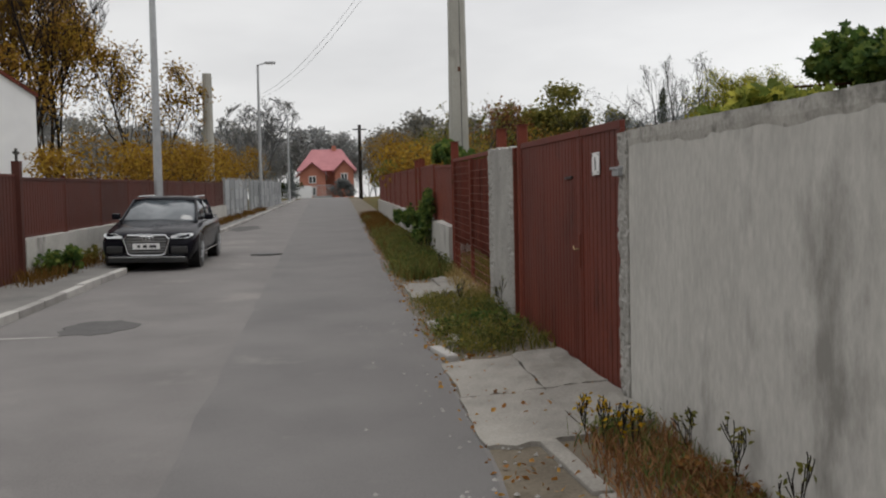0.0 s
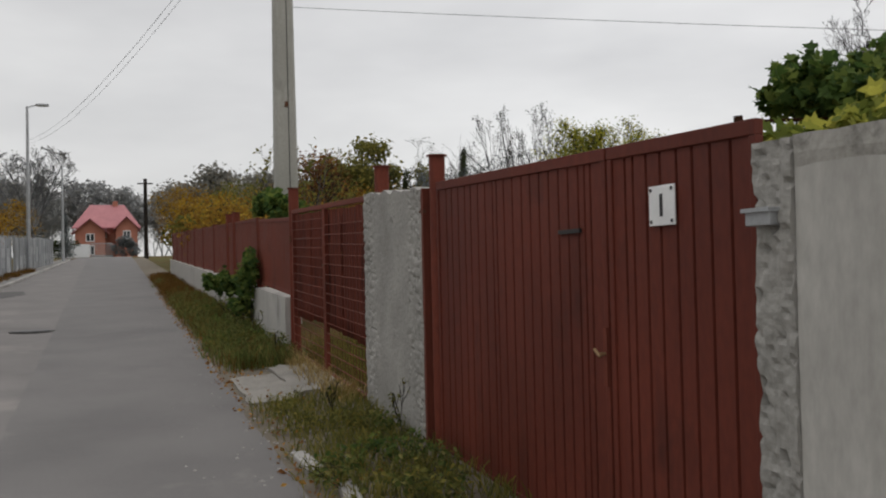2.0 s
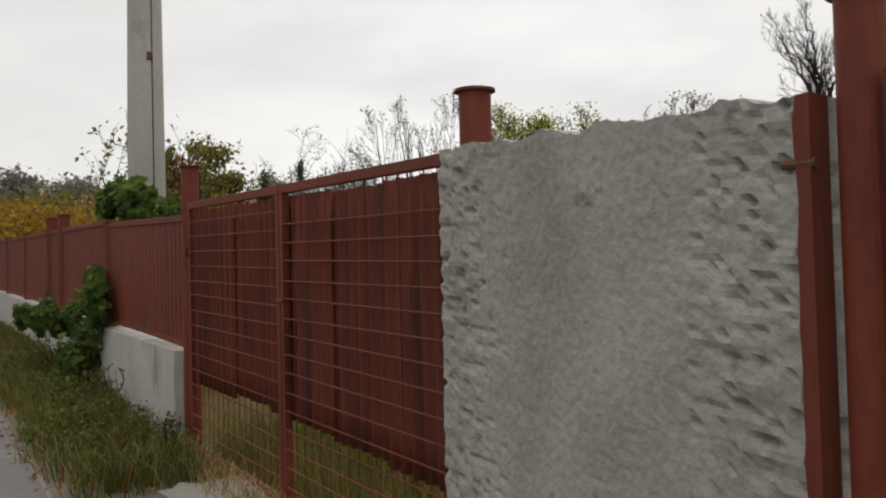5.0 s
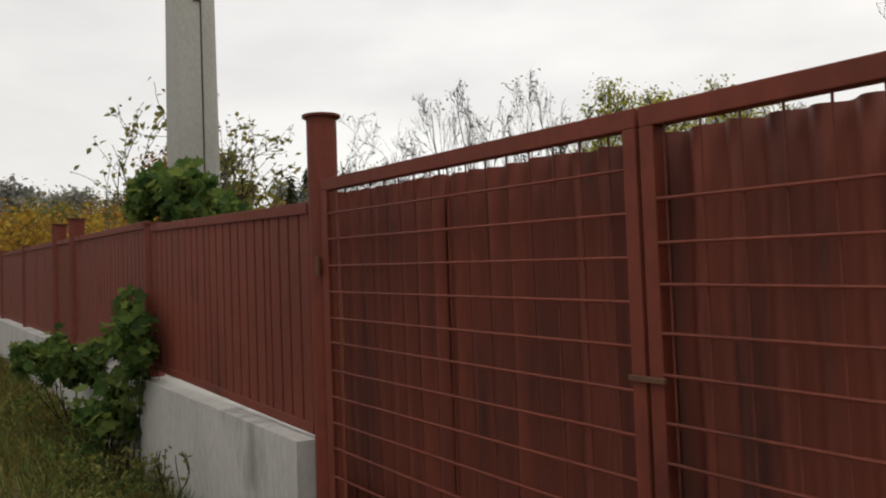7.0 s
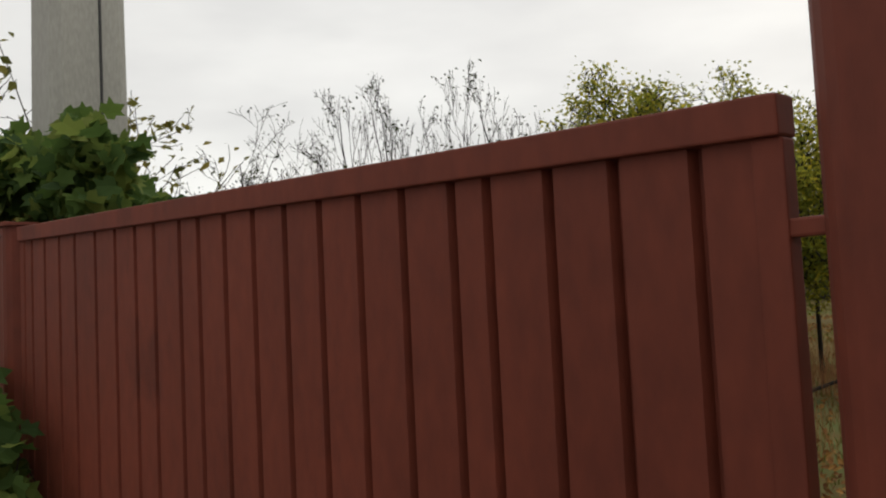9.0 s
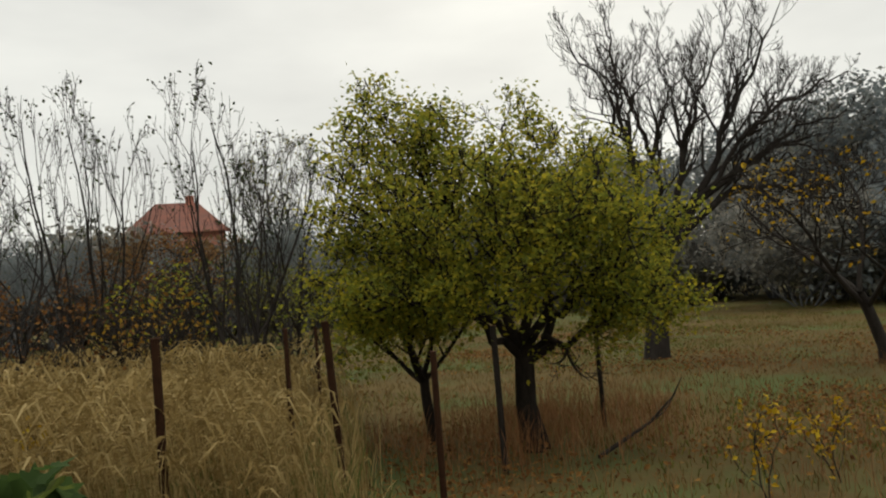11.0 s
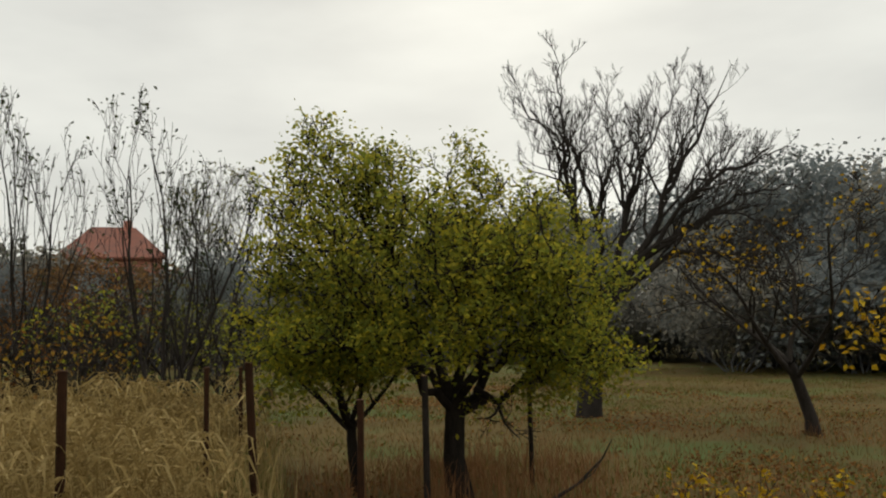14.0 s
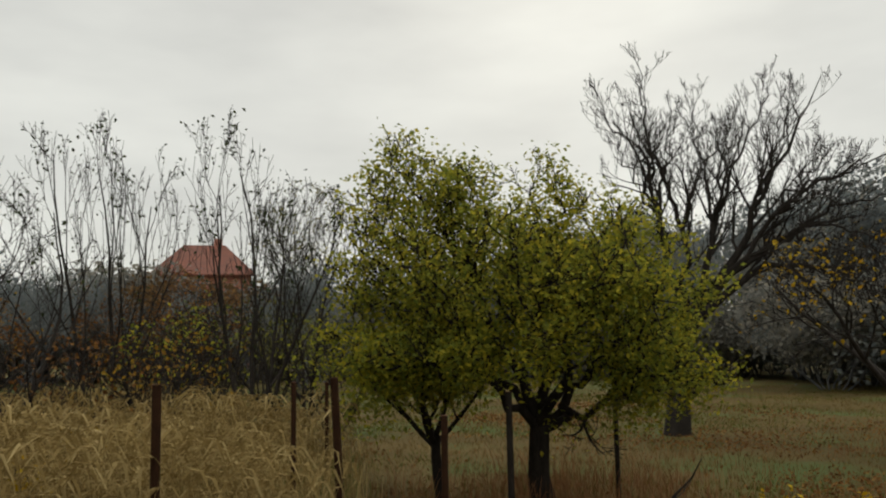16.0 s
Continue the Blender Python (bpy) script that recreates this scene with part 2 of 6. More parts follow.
M_LAMPGLASS = surface("headlight_glass", (0.5, 0.52, 0.54), (0.75, 0.77, 0.78), rough=0.12, bump=0.0, gloss_var=0.03, fine=20)
L_MAIN = leafy("yellow_green_leaves", (0.12, 0.16, 0.035), (0.26, 0.265, 0.036), (0.54, 0.43, 0.038), 0.66, clump=0.55)
L_AUTUMN = leafy("autumn_leaves", (0.12, 0.062, 0.016), (0.28, 0.155, 0.022), (0.42, 0.28, 0.035), 0.45)
L_YELLOW = leafy("bright_yellow_leaves", (0.3, 0.16, 0.01), (0.42, 0.26, 0.015), (0.5, 0.36, 0.03))
L_VINE = leafy("vine_leaves", (0.03, 0.06, 0.018), (0.078, 0.13, 0.03), (0.19, 0.225, 0.052), 0.5)
# A lighter, yellower set of vine leaf colours.
L_YELLOWVINE = leafy("yellow_green_vine_leaves", (0.075, 0.11, 0.024), (0.21, 0.235, 0.045), (0.46, 0.43, 0.08), 0.5)
L_DARK = leafy("dark_green_leaves", (0.02, 0.03, 0.014), (0.04, 0.05, 0.02), (0.07, 0.085, 0.03))
L_OLIVE = leafy("olive_leaves", (0.07, 0.08, 0.022), (0.15, 0.145, 0.036), (0.25, 0.205, 0.045), 0.45)
L_BROWN = leafy("withered_leaves", (0.07, 0.032, 0.014), (0.17, 0.075, 0.025), (0.3, 0.16, 0.05))
L_LITTER = leafy("fallen_leaf_litter", (0.12, 0.05, 0.018), (0.27, 0.12, 0.03), (0.42, 0.24, 0.06))
L_RUSTBRUSH = leafy("dull_orange_brush", (0.1, 0.065, 0.04), (0.16, 0.1, 0.05), (0.22, 0.14, 0.06), 0.35)
# Olive foliage lightened and greyed to carry the haze of distance.
L_HAZE = leafy("hazed_olive_foliage", (0.155, 0.155, 0.145), (0.21, 0.205, 0.18), (0.27, 0.245, 0.195), 0.55)
L_MEADOW = leafy("meadow_green", (0.055, 0.074, 0.016), (0.1, 0.115, 0.024), (0.17, 0.155, 0.036), 0.4)
# Wood foliage in blue-grey: the haze before it is painted into the leaves.
L_HAZEDARK = leafy("hazed_wood_foliage", (0.145, 0.168, 0.177), (0.18, 0.2, 0.202), (0.215, 0.222, 0.205), 0.6)
# Palest foliage and bark: thick distance haze painted as base colour.
L_MIST = leafy("pale_haze_foliage", (0.2, 0.21, 0.215), (0.26, 0.265, 0.26), (0.31, 0.3, 0.28), 0.35)
M_MISTBARK = surface("pale_haze_bark", (0.22, 0.222, 0.228), (0.29, 0.29, 0.292), scale=3, rough=1.0, bump=0.0)
M_TWIGBARK = surface("brown_bark", (0.018, 0.015, 0.013), (0.044, 0.037, 0.032), scale=9, fine=50, rough=0.95, bump=0.8, stretch=(1, 1, 0.35))
M_TWIGBARK.node_tree.nodes["Principled BSDF"].inputs["Specular IOR Level"].default_value = 0.1
L_STRAW = leafy("straw_grass", (0.17, 0.115, 0.04), (0.31, 0.22, 0.085), (0.52, 0.4, 0.19), 0.38)
L_GRASS = leafy("green_weeds", (0.045, 0.07, 0.018), (0.11, 0.135, 0.034), (0.27, 0.235, 0.08), 0.45)
L_DRYGRASS = leafy("dry_meadow_grass", (0.065, 0.035, 0.009), (0.128, 0.068, 0.017), (0.195, 0.11, 0.03), 0.3)
L_MEADOWDRY = leafy("withered_meadow_grass", (0.09, 0.062, 0.02), (0.135, 0.092, 0.03), (0.19, 0.13, 0.042), 0.4)
L_RUSSET = leafy("russet_stalks", (0.13, 0.058, 0.024), (0.23, 0.108, 0.048), (0.32, 0.18, 0.085), 0.3)


# ---- building helpers ----
SLOPE = 0.03


def ground_z(y):
    """Height of the road: it climbs gently to a crest."""
    return -0.15 + SLOPE * max(-25.0, min(y, 122.0))


def low_z(x, y):
    """Height of the land before the orchard's bank."""
    return ground_z(y) + 0.012 * max(0.0, min(x - 2.1, 120.0))


def land_z(x, y):
    """Height of the land: a low bank behind the fence carries the orchard."""
    bank = max(0.0, min((x - 2.3) / 3.0, 1.0)) * max(0.0, min((75.0 - y) / 25.0, 1.0))
    return low_z(x, y) + 0.37 * bank


def shape(name, bm, material, parent=None, label="", smooth=False):
    mesh = bpy.data.meshes.new(name)
    bm.to_mesh(mesh)
    bm.free()
    mesh.materials.append(material)
    if smooth:
        mesh.shade_smooth()
    ob = new(name, mesh)
    if parent:
        ob.parent = parent
        ob.matrix_parent_inverse = parent.matrix_world.inverted()
    if label:
        ob["label"] = label
    return ob


def part(name, bm, material, parent, label="", smooth=False):
    """One mesh object under a thing, in the thing's own coordinates."""
    ob = shape(name, bm, material, None, label, smooth)
    ob.parent = parent
    return ob


def thing(name, at, label, category, group="", turn=0.0):
    e = new(name)
    e.matrix_world = pose(*at, 0, 0, turn)
    return tagged(e, label, category, group)


def box(bm, lo, hi, slope=0.0, bevel=0.0):
    """A box from corner to corner, sheared upward along y, with rounded edges."""
    vs = []
    for z in (lo[2], hi[2]):
        for x, y in ((lo[0], lo[1]), (hi[0], lo[1]), (hi[0], hi[1]), (lo[0], hi[1])):
            vs.append(bm.verts.new((x, y, z + slope * y)))
    fs = [bm.faces.new([vs[i] for i in f]) for f in ((3, 2, 1, 0), (4, 5, 6, 7), (0, 1, 5, 4), (1, 2, 6, 5), (2, 3, 7, 6), (3, 0, 4, 7))]
    if bevel:
        edges = list({e for f in fs for e in f.edges})
        bmesh.ops.bevel(bm, geom=edges, offset=bevel, segments=2, profile=0.6, affect="EDGES")
    return bm


def boxed(lo, hi, slope=0.0, bevel=0.004):
    return box(bmesh.new(), lo, hi, slope, bevel)


def tube(bm, a, b, r0, r1=None, sides=12, caps=True):
    a, b = Vector(a), Vector(b)
    r1 = r0 if r1 is None else r1
    q = (b - a).to_track_quat("Z", "Y")
    rings = []
    for p, r in ((a, r0), (b, r1)):
        rings.append([bm.verts.new(p + q @ Vector((r * math.cos(k * 2 * math.pi / sides), r * math.sin(k * 2 * math.pi / sides), 0))) for k in range(sides)])
    for k in range(sides):
        bm.faces.new((rings[0][k], rings[0][(k + 1) % sides], rings[1][(k + 1) % sides], rings[1][k]))
    if caps:
        bm.faces.new(rings[0][::-1])
        bm.faces.new(rings[1])
    return bm


def ribbed_sheet(y0, y1, z0, z1, pitch=0.155, groove=0.024, depth=0.022, slope=0.0, rng=None, wave=0.0, grooves=None):
    """Profiled sheet metal that faces -x: flat bands with recessed folds; z runs up."""
    bm = bmesh.new()
    rows = []
    y = y0
    pts = [(0.0, y0)]
    for g in grooves or ():
        pts += [(0.0, g - groove * 0.5), (depth, g - groove * 0.25), (depth, g + groove * 0.25), (0.0, g + groove * 0.5)]
    while y < y1 - 0.03 and not grooves:
        w = pitch * (rng.uniform(0.9, 1.08) if rng else 1.0)
        if rng and rng.random() < 0.12:
            w *= 0.55
        y = min(y + w, y1)
        if y < y1 - 0.04:
            pts += [(0.0, y - groove * 0.5), (depth, y - groove * 0.25), (depth, y + groove * 0.25), (0.0, y + groove * 0.5)]
    pts.append((0.0, y1))
    steps = 6
    for x, yy in pts:
        col = []
        for k in range(steps + 1):
            z = z0 + (z1 - z0) * k / steps
            dx = wave * math.sin(yy * 5.1 + k * 0.7) if wave else 0.0
            col.append(bm.verts.new((x + dx, yy, z + slope * yy)))
        rows.append(col)
    for a, b in zip(rows, rows[1:]):
        for k in range(steps):
            bm.faces.new((a[k], a[k + 1], b[k + 1], b[k]))
    geom = bmesh.ops.extrude_face_region(bm, geom=bm.faces[:])
    for v in (g for g in geom["geom"] if isinstance(g, bmesh.types.BMVert)):
        v.co.x += 0.003
    return bm


# ---- plants ----
def quick_mesh(name, verts, faces, material, parent=None, label=""):
    mesh = bpy.data.meshes.new(name)
    mesh.from_pydata(verts, [], faces)
    mesh.materials.append(material)
    ob = new(name, mesh)
    if parent:
        ob.parent = parent
    if label:
        ob["label"] = label
    return ob


def limb(verts, faces, pts, radii, sides):
    first = len(verts)
    n = len(pts)
    u = Vector((1.0, 0.0, 0.0))
    for i, (p, r) in enumerate(zip(pts, radii)):
        d = (pts[min(i + 1, n - 1)] - pts[max(i - 1, 0)]).normalized()
        u = u - d * u.dot(d)
        u = u.normalized() if u.length > 0.05 else d.orthogonal().normalized()
        w = d.cross(u)
        for k in range(sides):
            a = k * 2 * math.pi / sides
            verts.append(tuple(p + u * (r * math.cos(a)) + w * (r * math.sin(a))))
    for i in range(n - 1):
        for k in range(sides):
            a, b = first + i * sides + k, first + i * sides + (k + 1) % sides
            faces.append((a, b, b + sides, a + sides))


def grow(rng, store, p, d, length, radius, level, levels, branch=5, spread=0.9, rise=0.12, wander=0.25, shrink=0.62, limbs=0.0):
    """One limb and, out of it, its branches; the tips are kept for the leaves."""
    n = (4, 7, 5, 4, 3, 3)[level]
    pts, radii = [p.copy()], [radius]
    d = d.normalized()
    end = 0.3 if level == 0 else 0.8
    for i in range(n):
        d = (d + Vector((rng.gauss(0, wander), rng.gauss(0, wander), rng.gauss(0, wander) * 0.7 + (rise if level else 0.0)))).normalized()
        p = p + d * (length / n)
        pts.append(p.copy())
        radii.append(max(radius * (1 - end * (i + 1) / n), 0.003))
    store["limbs"].append((pts, radii, level))
    if level >= levels - 1:
        store["tips"] += [(q, d) for q in pts[1:]]
    if level >= levels:
        return
    if level == 0:
        turn = rng.uniform(0, 6.283)
        for k in range(branch):
            a = turn + k * 2 * math.pi / branch + rng.gauss(0, 0.25)
            tilt = radians(rng.uniform(26, 58)) * spread if k else radians(24)
            q = pts[-1].lerp(pts[-2], rng.uniform(0.0, 0.9) if k else 0.0)
            way = Vector((math.cos(a) * math.sin(tilt), math.sin(a) * math.sin(tilt), math.cos(tilt)))
            grow(rng, store, q, way, limbs * rng.uniform(0.8, 1.15), radius * rng.uniform(0.42, 0.6), 1, levels, branch, spread, rise, wander, shrink)
        return
    count = branch + (2 if level == 1 else 0)
    for k in range(count):
        f = 0.2 + 0.78 * (k + rng.random()) / count
        i = min(int(f * n), n - 1)
        q = pts[i].lerp(pts[i + 1], f * n - i)
        base = (pts[i + 1] - pts[i]).normalized()
        side = base.cross(Vector((rng.gauss(0, 1), rng.gauss(0, 1), rng.gauss(0, 1)))).normalized()
        ang = radians(rng.uniform(28, 62)) * spread
        way = base * math.cos(ang) + side * math.sin(ang) + Vector((0, 0, 0.18))
        grow(rng, store, q, way, length * shrink * (1.15 - 0.7 * f) * rng.uniform(0.75, 1.2), radii[i] * rng.uniform(0.45, 0.62), level + 1, levels, branch, spread, rise, wander, shrink)


def leaf_cloud(rng, spots, size, shape_points=None, droop=0.3):
    """One leaf at each spot, as small folded faces."""
    verts, faces = [], []
    outline = shape_points or ((0, 0), (0.32, 0.45), (0, 1), (-0.32, 0.45))
    k = len(outline)
    for p in spots:
        s = size * rng.uniform(0.65, 1.3)
        q = Euler((rng.uniform(-1.2, 1.2) - droop, rng.uniform(-1.0, 1.0), rng.uniform(0, 6.283))).to_matrix()
        i = len(verts)
        for u, v in outline:
            w = q @ Vector((u * s, v * s, abs(u) * 0.35 * s))
            verts.append((p[0] + w[0], p[1] + w[1], p[2] + w[2]))
        faces.append(tuple(range(i, i + k)))
    return verts, faces


VINE_LEAF = ((0, 0), (0.28, -0.1), (0.5, 0.12), (0.34, 0.32), (0.58, 0.6), (0.24, 0.62), (0, 1), (-0.24, 0.62), (-0.58, 0.6), (-0.34, 0.32), (-0.5, 0.12), (-0.28, -0.1))


def tree(at, label, seed, height=5.0, boughs=None, bearing=0.0, radius=0.14, stems=1, trunk=0.3, levels=4, branch=5, spread=0.9, rise=0.12, wander=0.22, lean=(0, 0), leaves=0, leaf=None, leaf_size=0.07, low=0.0, bark=None, scatter=0.15, name="tree", group="", shrink=0.62, width=None, keep=None, fine=0.004, soft=0.25, loose=0.0):
    """A tree: a tapered trunk with limbs, and a crown of single leaves."""
    rng = random.Random(seed)
    e = thing(name, at, label, "tree", group)
    store = {"limbs": [], "tips": []}
    for k in range(stems):
        a = rng.uniform(0, 6.283)
        if boughs:
            across, deep = Vector((math.cos(bearing), -math.sin(bearing), 0)), Vector((math.sin(bearing), math.cos(bearing), 0))
            fork = across * lean[0] + deep * lean[1] + Vector((0, 0, height * trunk))
            knee = fork * 0.45 - across * 0.06
            store["limbs"].append(([Vector((0, 0, -0.1)), knee, fork], [radius, radius * 0.86, radius * 0.78], 0))
            grown = []
            for a, b, c, f, arch in boughs:
                main = f < 2
                if main:
                    p, start = knee.lerp(fork, f), 4
                else:
                    p, start = grown[int(f) - 2][round(12 * (f % 1))], 2
                q = across * a + deep * b + Vector((0, 0, c))
                mid = p.lerp(q, 0.5) + Vector((0, 0, arch))
                n = 12
                pts = [p * (1 - i / n) ** 2 + mid * (2 * (i / n) * (1 - i / n)) + q * (i / n) ** 2 for i in range(n + 1)]
                pts = [w + Vector((rng.gauss(0, 0.06), rng.gauss(0, 0.06), rng.gauss(0, 0.05))) * min(i, 3) * 0.5 for i, w in enumerate(pts)]
                grown.append(pts)
                thick = radius * (0.46 if main else 0.2) * rng.uniform(0.8, 1.1)
                radii = [max(thick * (1 - 0.93 * i / n), 0.008) for i in range(n + 1)]
                store["limbs"].append((pts, radii, 1))
                size = (q - p).length
                for j in range(branch + 9):
                    i = start + int((n - start) * (j + rng.random()) / (branch + 9))
                    base = (pts[i] - pts[i - 1]).normalized()
                    side = base.cross(Vector((rng.gauss(0, 1), rng.gauss(0, 1), rng.gauss(0, 1)))).normalized()
                    way = base * 0.75 + side * rng.uniform(0.45, 0.9) + Vector((0, 0, 0.3))
                    grow(rng, store, pts[i], way, size * (0.42 - 0.27 * i / n) * rng.uniform(0.7, 1.2), max(radii[i] * 0.5, 0.008), 2, levels, branch, spread, rise, wander, shrink)
        elif stems == 1:
            grow(rng, store, Vector((0, 0, -0.08)), Vector((lean[0], lean[1], 1)), height * trunk, radius, 0, levels, branch, spread, rise, wander * 0.6, shrink, height * (1 - trunk) * 0.9)
        else:
            a = k * 6.283 / stems + rng.gauss(0, 0.3)
            tilt = rng.uniform(0.08, 0.42)
            d = Vector((math.cos(a) * tilt + lean[0], math.sin(a) * tilt + lean[1], 1))
            grow(rng, store, Vector((math.cos(a) * 0.1, math.sin(a) * 0.1, -0.08)), d, height * rng.uniform(0.7, 1.0), radius * 0.8, 1, levels, branch, spread, rise, wander * 0.6, shrink)
    heights = sorted(p.z for pts, _, _ in store["limbs"] for p in pts)
    k = height / heights[int(len(heights) * 0.985)]
    reach = sorted(abs(c) for pts, _, _ in store["limbs"] for p in pts for c in (p.x - lean[0] * p.z, p.y - lean[1] * p.z))
    kw = width * 0.5 / reach[int(len(reach) * 0.955)] if width else k
    half = width * 0.5 if width else height * 0.5

    def fit(p):
        """Scaled to the tree's size; what reaches out of its rounded crown is drawn in."""
        if boughs:
            return p
        q = Vector(((p.x - lean[0] * p.z) * kw, (p.y - lean[1] * p.z) * kw, p.z * k))
        mid = height * 0.45
        e = math.sqrt((q.x / half) ** 2 + (q.y / half) ** 2 + ((q.z - mid) / (height - mid)) ** 2) if q.z > mid else math.hypot(q.x, q.y) / half
        if e > 0.9:
            f = (0.9 + soft * (e - 0.9)) / e
            q = Vector((q.x * f, q.y * f, mid + (q.z - mid) * f if q.z > mid else q.z))
        return q + Vector((lean[0] * q.z, lean[1] * q.z, 0))

    verts, faces, tv, tf = [], [], [], []
    for pts, radii, level in store["limbs"]:
        pts = [fit(p) for p in pts]
        radii = [max(r, fine) for r in radii]
        if level == 0:
            radii = [radii[0] * 1.25] + radii[1:]
        if level < 3:
            limb(verts, faces, pts, radii, 8 if level == 0 else 5)
        else:
            limb(tv, tf, pts, radii, 3)
    t = quick_mesh("trunk", verts, faces, bark or M_BARK, e)
    if name in ("sapling", "weed"):
        t["kind"] = "stuff"
    t.data.shade_smooth()
    if tf:
        quick_mesh("branchwork", tv, tf, bark or M_BARK, e)["kind"] = "stuff"
    if leaves:
        tips = [fit(q) for q, _ in store["tips"]]
        tips = [q for q in tips if q.z > low and (keep is None or keep(q))]
        spots = []
        for _ in range(leaves):
            q = rng.choice(tips)
            sc = loose if rng.random() < 0.45 and loose else scatter
            if sc == loose and loose:
                q = q * rng.uniform(0.82, 0.97) + Vector((0, 0, 0.05))
            spots.append((q.x + rng.gauss(0, sc), q.y + rng.gauss(0, sc), q.z + rng.gauss(0, sc * 0.8)))
        v, f = leaf_cloud(rng, spots, leaf_size)
        quick_mesh("crown", v, f, leaf or L_MAIN, e)
    return e


def blades(name, label, area, count, height, width, material, seed, lean=0.35, density=None, category="grass", tuft=0.0, head=False, base=None):
    """Grass or weeds in a patch of ground, as one object of single bent blades."""
    rng = random.Random(seed)
    x0, x1, y0, y1 = area
    verts, faces = [], []
    made = 0
    while made < count:
        x, y = rng.uniform(x0, x1), rng.uniform(y0, y1)
        made += 1
        if density and rng.random() > density(x, y):
            continue
        z = (base(x, y) if base else land_z(x, y)) - 0.01
        for _ in range(3 if tuft else 1):
            px, py = x + rng.gauss(0, tuft), y + rng.gauss(0, tuft)
            h, w = height * rng.uniform(0.45, 1.15), width * rng.uniform(0.6, 1.3)
            a, b = rng.uniform(0, 6.283), rng.uniform(0, 6.283)
            bend = rng.uniform(0.15, 1.0) * lean * h
            dx, dy = math.cos(a) * bend, math.sin(a) * bend
            wx, wy = math.cos(b) * w, math.sin(b) * w
            i = len(verts)
            hw = 2.6 if head else 0.75
            verts += [(px - wx, py - wy, z), (px + wx, py + wy, z), (px + dx * 0.35 + wx * 0.8, py + dy * 0.35 + wy * 0.8, z + h * 0.6), (px + dx * 0.35 - wx * 0.8, py + dy * 0.35 - wy * 0.8, z + h * 0.6),
                      (px + dx * 0.7 + wx * hw, py + dy * 0.7 + wy * hw, z + h * 0.85), (px + dx * 0.7 - wx * hw, py + dy * 0.7 - wy * hw, z + h * 0.85), (px + dx, py + dy, z + h * (0.9 if head else 0.97))]
            faces += [(i, i + 1, i + 2, i + 3), (i + 3, i + 2, i + 4, i + 5), (i + 5, i + 4, i + 6)]
    ob = quick_mesh(name, verts, faces, material)
    return tagged(ob, label, category, kind="stuff")


# ---- ground, road, pavement ----
def strip(name, x0, x1, y0, y1, lift, material, nx=6, ny=200, wobble=None):
    """A sheet of ground that follows the slope."""
    bm = bmesh.new()
    rows = []
    for j in range(ny + 1):
        y = y0 + (y1 - y0) * j / ny
        row = []
        for i in range(nx + 1):
            a, b = (x0(y), x1(y)) if callable(x0) else (x0, x1)
            x = a + (b - a) * i / nx
            z = ground_z(y) + lift + (wobble(x, y) if wobble else 0)
            row.append(bm.verts.new((x, y, z)))
        rows.append(row)
    for a, b in zip(rows, rows[1:]):
        for i in range(nx):
            bm.faces.new((a[i], a[i + 1], b[i + 1], b[i]))
    return tagged(shape(name, bm, material, smooth=True), kind="structure")


def far_ground():
    """The land: fine near the road, coarse out to the horizon."""
    xs = [-3000, -900, -300, -120, -60, -30, -15, -6.2] + [2.1 + k * 1.0 for k in range(48)] + [60, 90, 150, 320, 900, 3000]
    ys = [-3000, -600, -150, -60, -25, -12] + [-5 + k * 1.0 for k in range(62)] + [62, 75, 90, 105, 122, 160, 260, 600, 1500, 3000]
    bm = bmesh.new()
    grid = []
    for y in ys:
        row = []
        for x in xs:
            bump = 0.12 * noise.noise(Vector((x * 0.23, y * 0.23, 0.0))) if 4 < x < 60 and -8 < y < 62 else 0.0
            row.append(bm.verts.new((x, y, land_z(x, y) + bump - 0.02)))
        grid.append(row)
    for a, b in zip(grid, grid[1:]):
        for i in range(len(xs) - 1):
            bm.faces.new((a[i], a[i + 1], b[i + 1], b[i]))
    return tagged(shape("ground", bm, M_EARTH, smooth=True), "autumn meadow soil with fallen leaves and short grass", "ground", kind="structure")


def left_kerb_x(y):
    return -4.22 - 0.0105 * max(0.0, y - 14)


def right_edge_x(y):
    return 0.86 + 0.09 * noise.noise(Vector((0.0, y * 0.8, 3.0)))


far_ground()
tagged(strip("road", lambda y: left_kerb_x(y) - 0.02, right_edge_x, -22, 122, 0.0, M_ROAD, nx=10, ny=300), "worn grey asphalt lane with cracks and repairs", "road")
tagged(strip("road_lane", lambda y: -0.9 - 0.027 * y + 0.03 * noise.noise(Vector((1, y, 0))), lambda y: right_edge_x(y) - 0.03, -20, 110, 0.006, M_LANE, nx=8, ny=260), "darker resurfaced strip of asphalt", "road")
tagged(strip("verge", lambda y: right_edge_x(y) - 0.12, lambda y: 2.12, -12, 110, -0.004, M_DIRT, nx=8, ny=240, wobble=lambda x, y: 0.06 * max(0.0, x - 0.95) - 0.004 * (x < 0.8)), "narrow dirt verge along the fence", "verge")
tagged(strip("pavement", lambda y: -6.25, lambda y: left_kerb_x(y) - 0.12, -20, 112, 0.09, M_PAVE, nx=4, ny=150), "cracked asphalt footpath beside the road", "pavement")


# ---- fences along the right side ----
FX = 2.02


